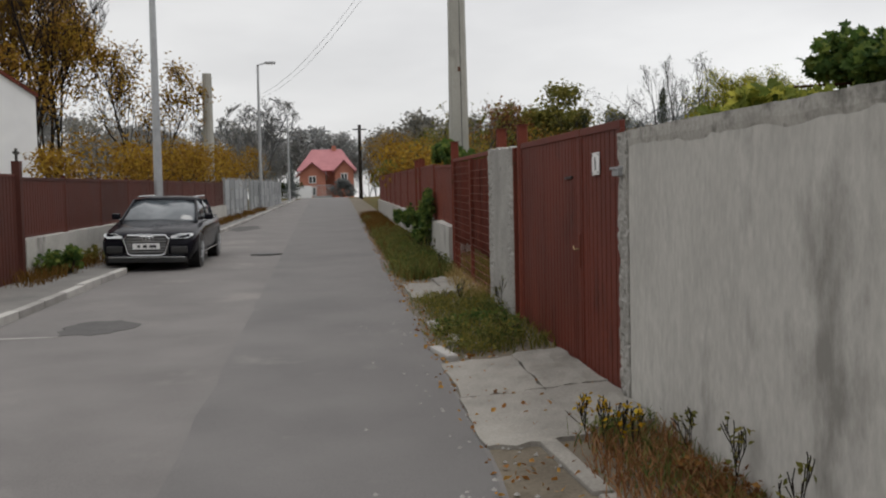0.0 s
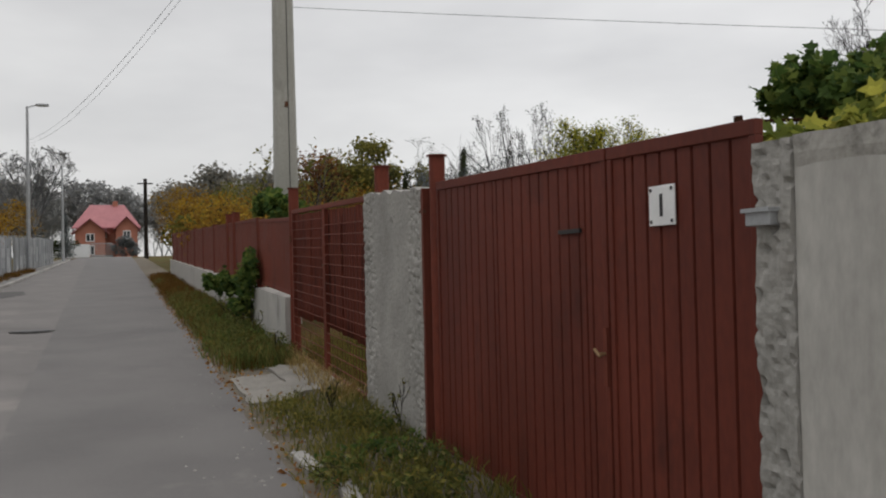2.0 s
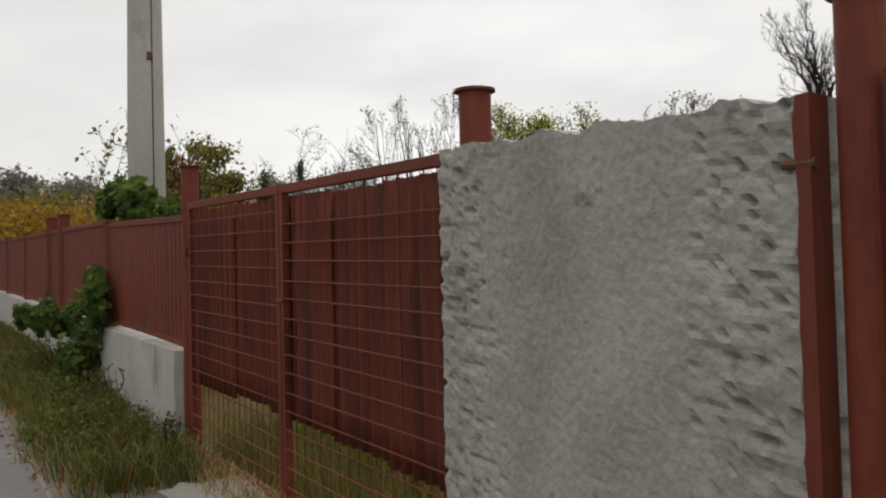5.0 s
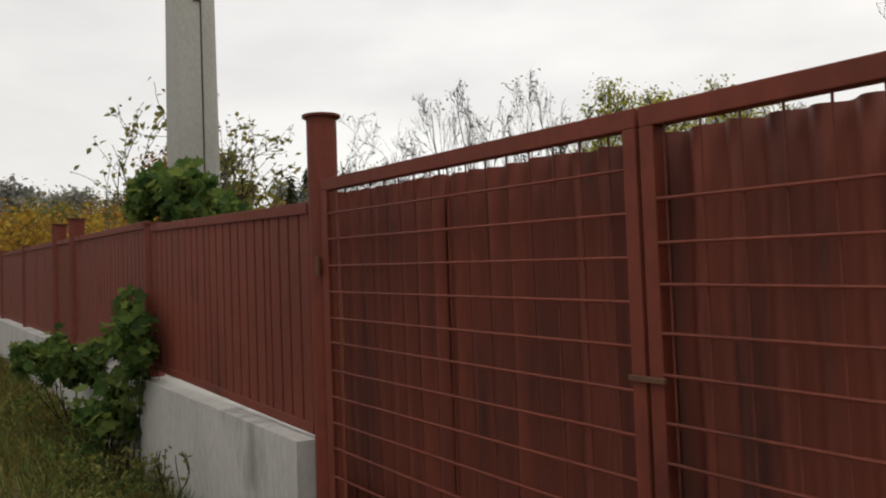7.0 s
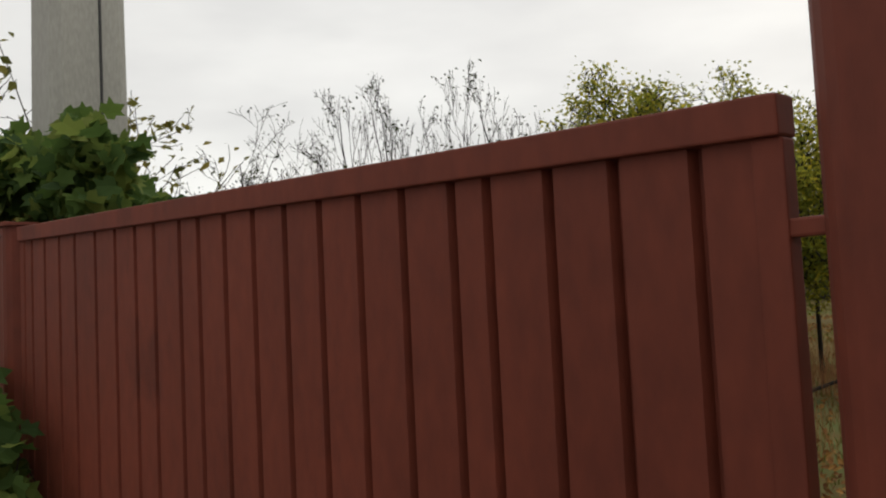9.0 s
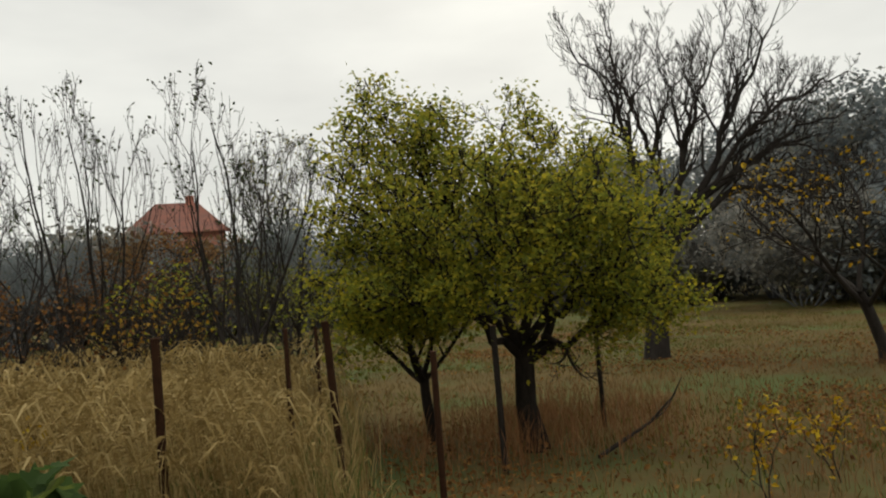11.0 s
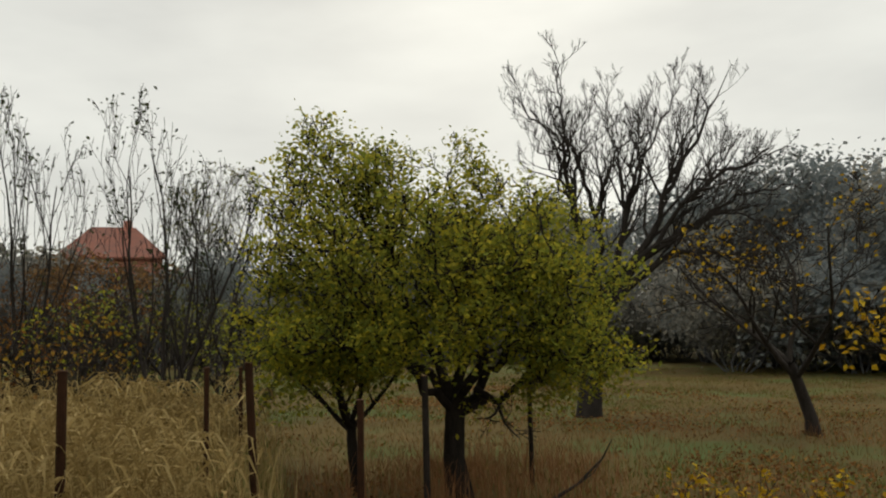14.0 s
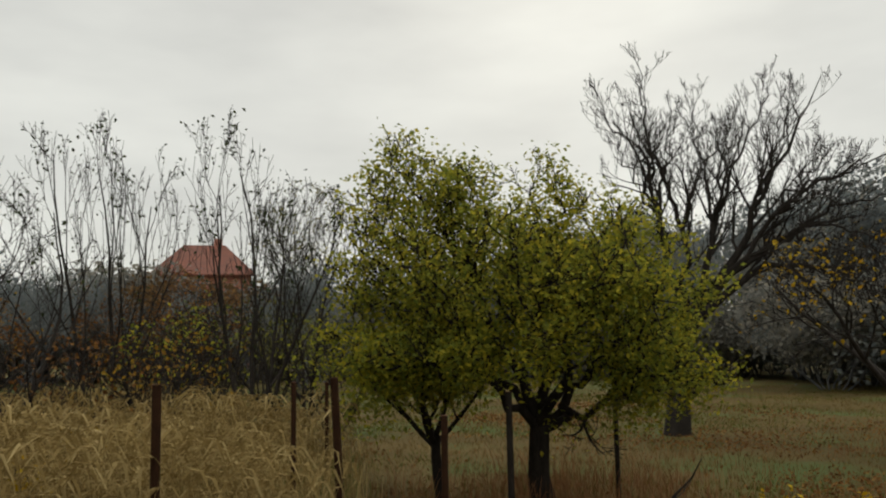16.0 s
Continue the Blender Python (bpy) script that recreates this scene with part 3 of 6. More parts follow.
def concrete_wall():
    e = thing("concrete_wall", (FX, 6.05, ground_z(6.05)), "tall grey cast concrete wall with stains and streaks", "wall")
    tagged(e, kind="structure")
    bm = bmesh.new()
    ny, nz = 60, 10
    top = 1.98
    front = []
    for j in range(ny + 1):
        y = -12.0 * j / ny
        col = []
        for k in range(nz + 1):
            z = -0.1 + (top + 0.1) * k / nz
            edge = 0.012 * noise.noise(Vector((y * 3, z, 9))) if k == nz else 0
            col.append((y, z + SLOPE * y + edge))
        front.append(col)
    va = [[bm.verts.new((-0.02 + 0.006 * noise.noise(Vector((y * 1.3, z * 1.3, 1))), y, z)) for y, z in c] for c in front]
    vb = [[bm.verts.new((0.2, y, z)) for y, z in c] for c in front]
    for a, b in zip(va, va[1:]):
        for k in range(nz):
            bm.faces.new((a[k], b[k], b[k + 1], a[k + 1]))
    for a, b in zip(vb, vb[1:]):
        for k in range(nz):
            bm.faces.new((a[k], a[k + 1], b[k + 1], b[k]))
    for j in range(ny):
        bm.faces.new((va[j][nz], va[j + 1][nz], vb[j + 1][nz], vb[j][nz]))
    for k in range(nz):
        bm.faces.new((va[0][k], va[0][k + 1], vb[0][k + 1], vb[0][k]))
    part("wall_face", bm, M_CONC, e)
    bm = bmesh.new()
    strip_rows = []
    for j in range(121):
        y = -0.01 - 12.0 * j / 120
        low = 1.86 + 0.07 * noise.noise(Vector((y * 2.3, 4, 0))) + 0.03 * noise.noise(Vector((y * 9, 4, 3)))
        high = 1.995 + 0.012 * noise.noise(Vector((y * 7, 1, 0)))
        strip_rows.append([bm.verts.new((x, y, z + SLOPE * y)) for x, z in ((-0.014, low), (-0.027, (low + high) / 2), (-0.03, high), (0.205, high))])
    for a, b in zip(strip_rows, strip_rows[1:]):
        for k in range(3):
            bm.faces.new((a[k], b[k], b[k + 1], a[k + 1]))
    part("top_edge", bm, M_STAIN, e, "dark weathered mossy top edge")
    bm = bmesh.new()
    cols = []
    across = 12
    for k in range(91):
        z = -0.1 + 2.09 * k / 90
        ring = []
        for i in range(across + 1):
            y = 0.003 + 0.195 * i / across
            dent = 0.014 * noise.noise(Vector((y * 9, z * 5, 2))) + 0.012 * noise.noise(Vector((y * 24, z * 15, 4))) + 0.06 * max(0.0, noise.noise(Vector((y * 20, z * 26, 7))) - 0.15)
            ring.append(bm.verts.new((-0.034 + min(dent, 0.04), y + (0.022 * noise.noise(Vector((3, 1, z * 6))) + 0.01 * noise.noise(Vector((3, 1, z * 25))) if i == across else 0), z)))
        cols.append(ring + [bm.verts.new((0.19, 0.198, z)), bm.verts.new((0.19, 0.003, z))])
    for a, b in zip(cols, cols[1:]):
        for i in range(across + 3):
            bm.faces.new((a[i], a[(i + 1) % (across + 3)], b[(i + 1) % (across + 3)], b[i]))
    bm.faces.new(cols[-1])
    bmesh.ops.recalc_face_normals(bm, faces=bm.faces[:])
    part("wall_end", bm, M_ROUGH, e, "broken rough concrete end with exposed aggregate")
    bm = boxed((-0.08, 0.06, 1.68), (-0.02, 0.195, 1.74), 0, 0.006)
    box(bm, (-0.095, 0.05, 1.73), (-0.02, 0.2, 1.745))
    part("bracket", bm, M_STEEL, e, "small galvanised metal latch bracket")
    return e


def pier():
    e = thing("concrete_pier", (FX, 10.06, ground_z(10.06)), "rough plastered concrete pier between two gates", "pier")
    bm = bmesh.new()
    ny, nz = 84, 100
    rng = random.Random(4)
    L, H = 1.82, 2.09
    grid = []
    for j in range(ny + 1):
        col = []
        for k in range(nz + 1):
            y, z = L * j / ny, H * k / nz - 0.05
            n = noise.noise(Vector((y * 5, z * 5, 2))) * 0.02 + noise.noise(Vector((y * 15, z * 17, 5))) * 0.022
            n = 0.5 * n + 0.05 * max(0.0, noise.noise(Vector((y * 10, z * 19, 8))) - 0.25) + 0.09 * max(0.0, noise.noise(Vector((y * 21, z * 37, 3))) - 0.25)
            n *= min(1.0, max(0.1, 1.75 - 3.6 * min(y, L - y) + 0.6 * noise.noise(Vector((y * 3, z * 3, 6)))))
            ez = 0.03 * noise.noise(Vector((y * 6, 0, 4))) + 0.012 * noise.noise(Vector((y * 23, 0, 4))) if k == nz else 0
            ey = 0.014 * noise.noise(Vector((0, z * 7, j))) + 0.01 * noise.noise(Vector((0, z * 21, j))) if j in (0, ny) else 0
            col.append(bm.verts.new((max(-0.025, min(n, 0.03)) - 0.05, y + ey, z + 0.05 * y / L + SLOPE * y + ez)))
        grid.append(col)
    for a, b in zip(grid, grid[1:]):
        for k in range(nz):
            bm.faces.new((a[k], a[k + 1], b[k + 1], b[k]))
    g = bmesh.ops.extrude_face_region(bm, geom=bm.faces[:])
    for v in (q for q in g["geom"] if isinstance(q, bmesh.types.BMVert)):
        v.co.x = 0.2
    bmesh.ops.recalc_face_normals(bm, faces=bm.faces[:])
    part("pier_body", bm, M_ROUGH, e)
    bm = bmesh.new()
    prev = None
    for k in range(31):
        z = 2.02 * k / 30
        w = 0.025 + 0.022 * noise.noise(Vector((z * 6, 2, 1)))
        row = [bm.verts.new((-0.062, y, z + 0.02)) for y in (-0.02, w)]
        if prev:
            bm.faces.new((prev[0], row[0], row[1], prev[1]))
        prev = row
    g = bmesh.ops.extrude_face_region(bm, geom=bm.faces[:])
    for v in (q for q in g["geom"] if isinstance(q, bmesh.types.BMVert)):
        v.co.x += 0.08
    part("paint_smear", bm, M_REDDARK, e, "dark red paint smeared along the edge")
    part("hinge_stub", tube(bmesh.new(), (-0.05, -0.03, 1.86), (-0.05, 0.07, 1.863), 0.014, sides=8), M_RUST, e, "rusty hinge stub")
    return e


def pipe_post(y, top, r=0.075, x=FX + 0.03):
    """A standing gate post of steel pipe with a flat cap."""
    z = ground_z(y)
    e = thing("gate_post", (x, y, z), "round steel gate post painted oxide red with a flat cap", "post", "red gate posts")
    part("pipe", tube(bmesh.new(), (0, 0, -0.05), (0, 0, top - z), r, sides=24), M_RED, e, smooth=False)
    part("cap", tube(bmesh.new(), (0, 0, top - z), (0, 0, top - z + 0.012), r * 1.28, sides=24), M_REDDARK, e)
    return e


def metal_gate():
    """Two leaves of ribbed sheet in tube frames."""
    rng = random.Random(11)
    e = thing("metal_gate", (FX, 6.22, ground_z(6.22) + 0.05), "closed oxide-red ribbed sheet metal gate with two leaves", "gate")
    H, S = 2.035, 0.028
    for a, b in ((0.04, 1.13), (1.15, 3.65)):
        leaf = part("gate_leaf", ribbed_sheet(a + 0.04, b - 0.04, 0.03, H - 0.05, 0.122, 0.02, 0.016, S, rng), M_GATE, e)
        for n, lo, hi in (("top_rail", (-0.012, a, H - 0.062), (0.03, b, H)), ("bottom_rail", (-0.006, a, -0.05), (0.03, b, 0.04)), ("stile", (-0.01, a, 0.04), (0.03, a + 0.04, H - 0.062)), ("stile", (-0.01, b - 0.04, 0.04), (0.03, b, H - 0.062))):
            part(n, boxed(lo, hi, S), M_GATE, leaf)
    py, pz = 0.56, 1.66
    plate = part("number_plate", boxed((-0.018, py, pz), (-0.008, py + 0.195, pz + 0.178), 0.0, 0.004), M_WHITEPL, e, "white enamel plate with dark corner screws")
    for u in (0.018, 0.177):
        for v in (0.018, 0.16):
            part("screw", tube(bmesh.new(), (-0.018, py + u, pz + v), (-0.0205, py + u, pz + v), 0.009, sides=10), M_BLACK, plate)
    part("bar", boxed((-0.0205, py + 0.086, pz + 0.04), (-0.0182, py + 0.108, pz + 0.14), 0.0, 0), M_BLACK, plate, "dark bar on the plate")
    part("letter_slot", boxed((-0.019, 1.41, 1.66), (-0.0015, 1.65, 1.682), 0.0, 0.001), M_BLACK, e, "dark letter slot")
    lock = part("lock_plate", boxed((-0.02, 1.155, 0.89), (-0.0115, 1.19, 1.18), 0.0, 0.002), M_REDDARK, e)
    bm = tube(bmesh.new(), (-0.018, 1.172, 1.05), (-0.06, 1.172, 1.05), 0.009, sides=8)
    tube(bm, (-0.06, 1.205, 1.072), (-0.06, 1.155, 1.04), 0.009, 0.008, sides=8)
    part("handle", bm, M_BRASS, lock, "worn brassy lever handle")
    return e


def wavy_sheet(y0, y1, z0, z1, slope, pitch=0.118, swell=0.019, seed=0):
    """Corrugated sheet that faces -x, sagging a little, with a ragged top."""
    bm = bmesh.new()
    n = max(8, int((y1 - y0) / pitch * 8))
    cols = []
    for j in range(n + 1):
        y = y0 + (y1 - y0) * j / n
        x = swell * math.sin(6.2832 * y / pitch) + 0.012 * noise.noise(Vector((y * 1.3, seed, 0)))
        lift = 0.008 * noise.noise(Vector((y * 8, seed, 5)))
        cols.append([bm.verts.new((x + 0.01 * noise.noise(Vector((y * 1.1, k * 0.5, seed))), y, z0 + (z1 - z0) * k / 8 + slope * y + (lift if k in (0, 8) else 0))) for k in range(9)])
    for a, b in zip(cols, cols[1:]):
        for k in range(8):
            bm.faces.new((a[k], a[k + 1], b[k + 1], b[k]))
    g = bmesh.ops.extrude_face_region(bm, geom=bm.faces[:])
    for v in (q for q in g["geom"] if isinstance(q, bmesh.types.BMVert)):
        v.co.x += 0.004
    return bm


def mesh_gate():
    """Two wire-mesh leaves with weathered corrugated sheets hung behind."""
    rng = random.Random(5)
    e = thing("mesh_gate", (FX, 12.1, ground_z(12.1)), "closed red wire mesh gate backed with weathered brown-red corrugated sheet", "gate")
    B, H = 0.06, 2.08
    for a, b, first, step, sheets in ((-0.255, 1.765, 1.835, 0.1155, ((-0.215, 0.52), (0.5, 1.14), (1.12, 1.735))), (1.78, 3.84, 1.918, 0.1195, ((1.79, 2.16), (2.12, 2.9), (2.88, 3.785)))):
        leaf = part("leaf_frame", boxed((-0.02, a, H - 0.055), (0.03, b, H), SLOPE), M_RED, e)
        for lo, hi in (((-0.02, a, B), (0.03, a + 0.05, H - 0.055)), ((-0.02, b - (0.05 if a < 1 else 0.065), B), (0.03 if a < 1 else -0.005, b, H - 0.055)), ((-0.02, a + 0.05, B), (0.03, b - 0.05, B + 0.04))):
            part("stile", boxed(lo, hi, SLOPE), M_RED, leaf)
        z = first
        while z > B + 0.06:
            part("wire", tube(bmesh.new(), (-0.014, a + 0.03, z + SLOPE * a), (-0.014, b - 0.004, z + SLOPE * b + rng.gauss(0, 0.004)), 0.0052, sides=6), M_RED, leaf)
            z -= step
        y = a + 0.12
        while y < b - 0.04:
            part("wire", tube(bmesh.new(), (-0.006, y, B + 0.04 + SLOPE * y), (-0.006, y, H - 0.05 + SLOPE * y), 0.0036, sides=5), M_REDDARK, leaf)
            y += 0.1215
        for i, (y, w) in enumerate(sheets):
            p = part("backing_sheet", wavy_sheet(y, w, 0.6 + rng.uniform(-0.03, 0.03), H - 0.066 - rng.uniform(0.0, 0.014), SLOPE, seed=i + 3 * a), M_REDDARK, leaf, smooth=True)
            p.location.x = 0.05 + 0.022 * (i % 2)
    part("latch", boxed((-0.035, 1.7, 1.35), (-0.02, 1.83, 1.365), SLOPE, 0.002), M_RUST, e)
    return e


def red_panel(fence, y0, y1, z0, z1, seed=0, material=None, slope=SLOPE, grooves=None, flip=1):
    """A framed panel of ribbed sheet in a fence; y and z are the world's, x the fence's."""
    rng = random.Random(seed)
    w = y1 - y0
    m = material or M_RED
    bm = ribbed_sheet(0.02, w - 0.02, z0 + 0.03, z1 - 0.05, 0.142, 0.024, 0.02, slope, rng, grooves=grooves)
    rails = (("top_rail", (-0.014, 0, z1 - 0.056), (0.035, w, z1)), ("bottom_rail", (-0.008, 0.0, z0), (0.035, w, z0 + 0.05)), ("stile", (-0.004, w - 0.05, z0 + 0.05), (0.03, w, z1 - 0.056)), ("stile", (-0.004, 0, z0 + 0.05), (0.03, 0.045, z1 - 0.056)))
    if flip < 0:
        bmesh.ops.scale(bm, vec=(-1, 1, 1), verts=bm.verts[:])
        bmesh.ops.reverse_faces(bm, faces=bm.faces[:])
    p = part("fence_panel", bm, m, fence)
    p.location = (0, y0 - fence.location.y, -fence.location.z)
    for n, lo, hi in rails:
        if flip < 0:
            lo, hi = (-hi[0], lo[1], lo[2]), (-lo[0], hi[1], hi[2])
        part(n, boxed(lo, hi, slope), m, p)
    return p


def fence_post(fence, y, top, r=0.065, base=0.8, material=None, x=0.03):
    z = ground_z(y)
    p = part("post", tube(bmesh.new(), (0, 0, base), (0, 0, top - z), r, sides=16), material or M_RED, fence)
    p.location = (x, y - fence.location.y, z - fence.location.z)
    part("cap", tube(bmesh.new(), (0, 0, top - z), (0, 0, top - z + 0.012), r * 1.25, sides=16), M_REDDARK, p)
    return p


def low_wall(x0, x1, y0, y1, h, label, seed=0, material=None):
    e = thing("low_wall", (x0, y0, ground_z(y0)), label, "wall")
    tagged(e, kind="structure")
    bm = bmesh.new()
    ny, nz = max(4, int((y1 - y0) * 3)), 5
    prof = [(0.0, -0.1 + (h + 0.1) * k / nz) for k in range(nz + 1)] + [(x1 - x0, h), (x1 - x0, -0.1)]
    cols = []
    for j in range(ny + 1):
        y = (y1 - y0) * j / ny
        cols.append([bm.verts.new((u + 0.008 * noise.noise(Vector((y * 2, z * 2, seed))), y, z + SLOPE * y + 0.01 * noise.noise(Vector((y * 4, seed, z))))) for u, z in prof])
    for a, b in zip(cols, cols[1:]):
        for k in range(len(prof) - 1):
            bm.faces.new((a[k], a[k + 1], b[k + 1], b[k]))
    bm.faces.new(cols[0][::-1])
    bm.faces.new(cols[-1])
    bmesh.ops.recalc_face_normals(bm, faces=bm.faces[:])
    part("wall_body", bm, material or M_CONC, e)
    return e


concrete_wall()
metal_gate()
pipe_post(9.95, 2.43, 0.062)
pier()
pipe_post(11.87, 2.56, 0.072, FX + 0.14)
mesh_gate()
hung = pipe_post(16.02, 2.715, 0.072)
part("hinge", tube(bmesh.new(), (-0.07, -0.075, 1.63), (-0.07, -0.075, 1.72), 0.013, sides=10), M_RUST, hung, "rusty hinge pin")
low_wall(1.92, 2.14, 16.12, 48.0, 0.85, "low grey concrete plinth wall under the red fence", 3)
red_fence = thing("red_fence", (FX, 16.15, ground_z(16.15)), "long oxide-red sheet metal fence on a concrete plinth", "fence")
GROOVES = (16.26, 16.40, 16.53, 16.67, 16.76, 16.90, 17.04, 17.18, 17.32, 17.46, 17.60, 17.74, 17.85, 18.01, 18.14, 18.29, 18.45, 18.63, 18.78, 18.93, 19.07)
red_panel(red_fence, 16.13, 19.2, 1.205, 2.322, 20, slope=0.045, grooves=[g - 16.13 for g in GROOVES])
part("hinge_bar", boxed((0.0, -0.11, 0.05), (0.02, 0.02, 0.075)), M_RED, red_fence).location = (0, 0, 1.75)
fence_post(red_fence, 19.29, 2.47, 0.07, 0.78)
for i, (a, b) in enumerate(((19.37, 22.66), (22.86, 23.9), (24.12, 27.2), (27.35, 30.5), (30.65, 33.8), (33.95, 37.1), (37.25, 40.4), (40.55, 43.7), (43.85, 47.0))):
    red_panel(red_fence, a, b, ground_z(a) + 0.88, ground_z(a) + 2.07, 30 + i)
    fence_post(red_fence, b + 0.08, ground_z(b) + (2.27 if i in (0, 1) else 2.1), 0.085 if i in (0, 1) else 0.06)


# ---- power pole ----
def power_pole():
    e = thing("power_pole", (2.73, 20.5, ground_z(20.5)), "weathered prestressed concrete utility pole, square with grooves", "utility pole")
    bm = bmesh.new()
    H = 10.5
    prof = ((-1, -0.75), (-0.75, -1), (0.75, -1), (1, -0.75), (1, 0.75), (0.75, 1), (-0.75, 1), (-1, 0.75))
    rings = []
    for k in range(13):
        z = H * k / 12
        w = 0.232 - 0.085 * z / H
        rings.append([bm.verts.new((u * w, v * w * 0.9, z)) for u, v in prof])
    for a, b in zip(rings, rings[1:]):
        for i in range(8):
            bm.faces.new((a[i], a[(i + 1) % 8], b[(i + 1) % 8], b[i]))
    bm.faces.new(rings[-1])
    part("shaft", bm, M_POLE, e)
    part("cable_duct", tube(bmesh.new(), (0.055, -0.208, 0.0), (0.04, -0.142, 9.0), 0.009, sides=6), M_BLACK, e, "dark cable down the face")
    part("clamp", boxed((-0.02, -0.195, 4.2), (0.04, -0.165, 4.3)), M_RUST, e)
    part("crossarm", boxed((-0.9, -0.2, 9.2), (0.9, -0.1, 9.32)), M_STEEL, e)
    return e


power_pole()


# ---- slabs, kerbs and marks on the road ----
def slab(x0, x1, y0, y1, name="concrete_slab", seed=1, lift=0.05):
    bm = bmesh.new()
    n = 7
    rng = random.Random(seed)
    grid = [[bm.verts.new((x0 + (x1 - x0) * i / n + rng.gauss(0, 0.012) * (i in (0, n)), y0 + (y1 - y0) * j / n + rng.gauss(0, 0.02) * (j in (0, n)), ground_z(y0 + (y1 - y0) * j / n) + lift * 0.4 + 0.075 * max(0.0, x0 + (x1 - x0) * i / n - 0.9) + rng.gauss(0, 0.004))) for j in range(n + 1)] for i in range(n + 1)]
    for i in range(n):
        for j in range(n):
            bm.faces.new((grid[i][j], grid[i + 1][j], grid[i + 1][j + 1], grid[i][j + 1]))
    g = bmesh.ops.extrude_face_region(bm, geom=bm.faces[:])
    for v in (q for q in g["geom"] if isinstance(q, bmesh.types.BMVert)):
        v.co.z -= 0.12
    bmesh.ops.recalc_face_normals(bm, faces=bm.faces[:])
    return tagged(shape(name, bm, M_SLAB), "worn pale concrete apron slab with cracks at the gate", "slab", "apron slabs")


slab(0.84, 1.5, 5.35, 6.62, seed=1)
slab(1.505, 1.99, 5.5, 6.62, seed=2, lift=0.055)
slab(0.86, 1.5, 6.635, 7.95, seed=3)
slab(1.505, 1.99, 6.64, 8.05, seed=4, lift=0.055)
slab(0.95, 1.45, 12.55, 14.3, seed=5)
slab(1.465, 1.98, 12.8, 14.75, seed=6, lift=0.06)


def kerb_stones():
    """Kerb stones of the far footpath and the near verge."""
    rng = random.Random(8)
    e = thing("kerb", (0, 0, 0), "pale worn concrete kerb stones along the road", "kerb")
    tagged(e, kind="structure")
    y = -8.0
    while y < 100:
        if not 17.2 < y < 24.2 and not 27 < y < 30:
            x = left_kerb_x(y + 0.5)
            p = part("kerb_stone", boxed((-0.07, 0.006, -0.1), (0.07, 0.994, 0.105 + rng.gauss(0, 0.006)), SLOPE, 0.018), M_KERB, e)
            p.location = (x - 0.05, y, ground_z(y))
        y += 1.0
    for y, x in ((4.42, 1.31), (3.4, 1.4), (2.4, 1.48), (1.4, 1.56), (0.4, 1.63), (-0.6, 1.7)):
        p = part("kerb_stone", boxed((-0.06, 0.006, -0.1), (0.06, 0.99, 0.045), SLOPE, 0.02), M_SLAB, e)
        p.location, p.rotation_euler = (x, y, ground_z(y)), (0, 0, radians(4.5))
    for y, x, a in ((8.1, 0.98, 12), (8.75, 1.06, -8), (9.7, 1.02, 4)):
        p = part("kerb_stone", boxed((-0.06, 0.0, -0.08), (0.06, 0.55, 0.06), SLOPE, 0.025), M_KERB, e, "broken kerb stone")
        p.location, p.rotation_euler = (x, y, ground_z(y)), (0, 0, radians(a))


kerb_stones()


def road_mark(name, cx, cy, rx, ry, material, label, seed, lift=0.006):
    """A flat uneven patch on the road."""
    rng = random.Random(seed)
    bm = bmesh.new()
    vs = []
    for k in range(26):
        a = k * 2 * math.pi / 26
        r = 1 + rng.gauss(0, 0.1)
        x, y = cx + rx * r * math.cos(a), cy + ry * r * math.sin(a)
        vs.append(bm.verts.new((x, y, ground_z(y) + lift)))
    f = bm.faces.new(vs)
    g = bmesh.ops.extrude_face_region(bm, geom=[f])
    for v in (q for q in g["geom"] if isinstance(q, bmesh.types.BMVert)):
        v.co.z -= 0.01
    bmesh.ops.recalc_face_normals(bm, faces=bm.faces[:])
    return tagged(shape(name, bm, material), label, "road patch", kind="structure")


road_mark("road_patch", -2.95, 11.0, 0.42, 0.55, M_PATCH, "dark damp asphalt patch on the road", 1)
road_mark("road_patch", -3.9, 36.0, 0.55, 2.2, M_PATCH, "dark asphalt repair beside the kerb", 2)
road_mark("chalk_line", -3.75, 10.35, 0.5, 0.05, M_KERB, "pale worn line on the asphalt", 3)
manhole = thing("manhole_cover", (-1.86, 21.9, ground_z(21.9)), "dark cast iron manhole cover set in the asphalt", "manhole cover")
part("rim", tube(bmesh.new(), (0, 0, -0.05), (0, 0, 0.014), 0.4, sides=28), M_PATCH, manhole)
part("lid", tube(bmesh.new(), (0, 0, 0.0), (0, 0, 0.024), 0.33, sides=28), M_BLACK, manhole)


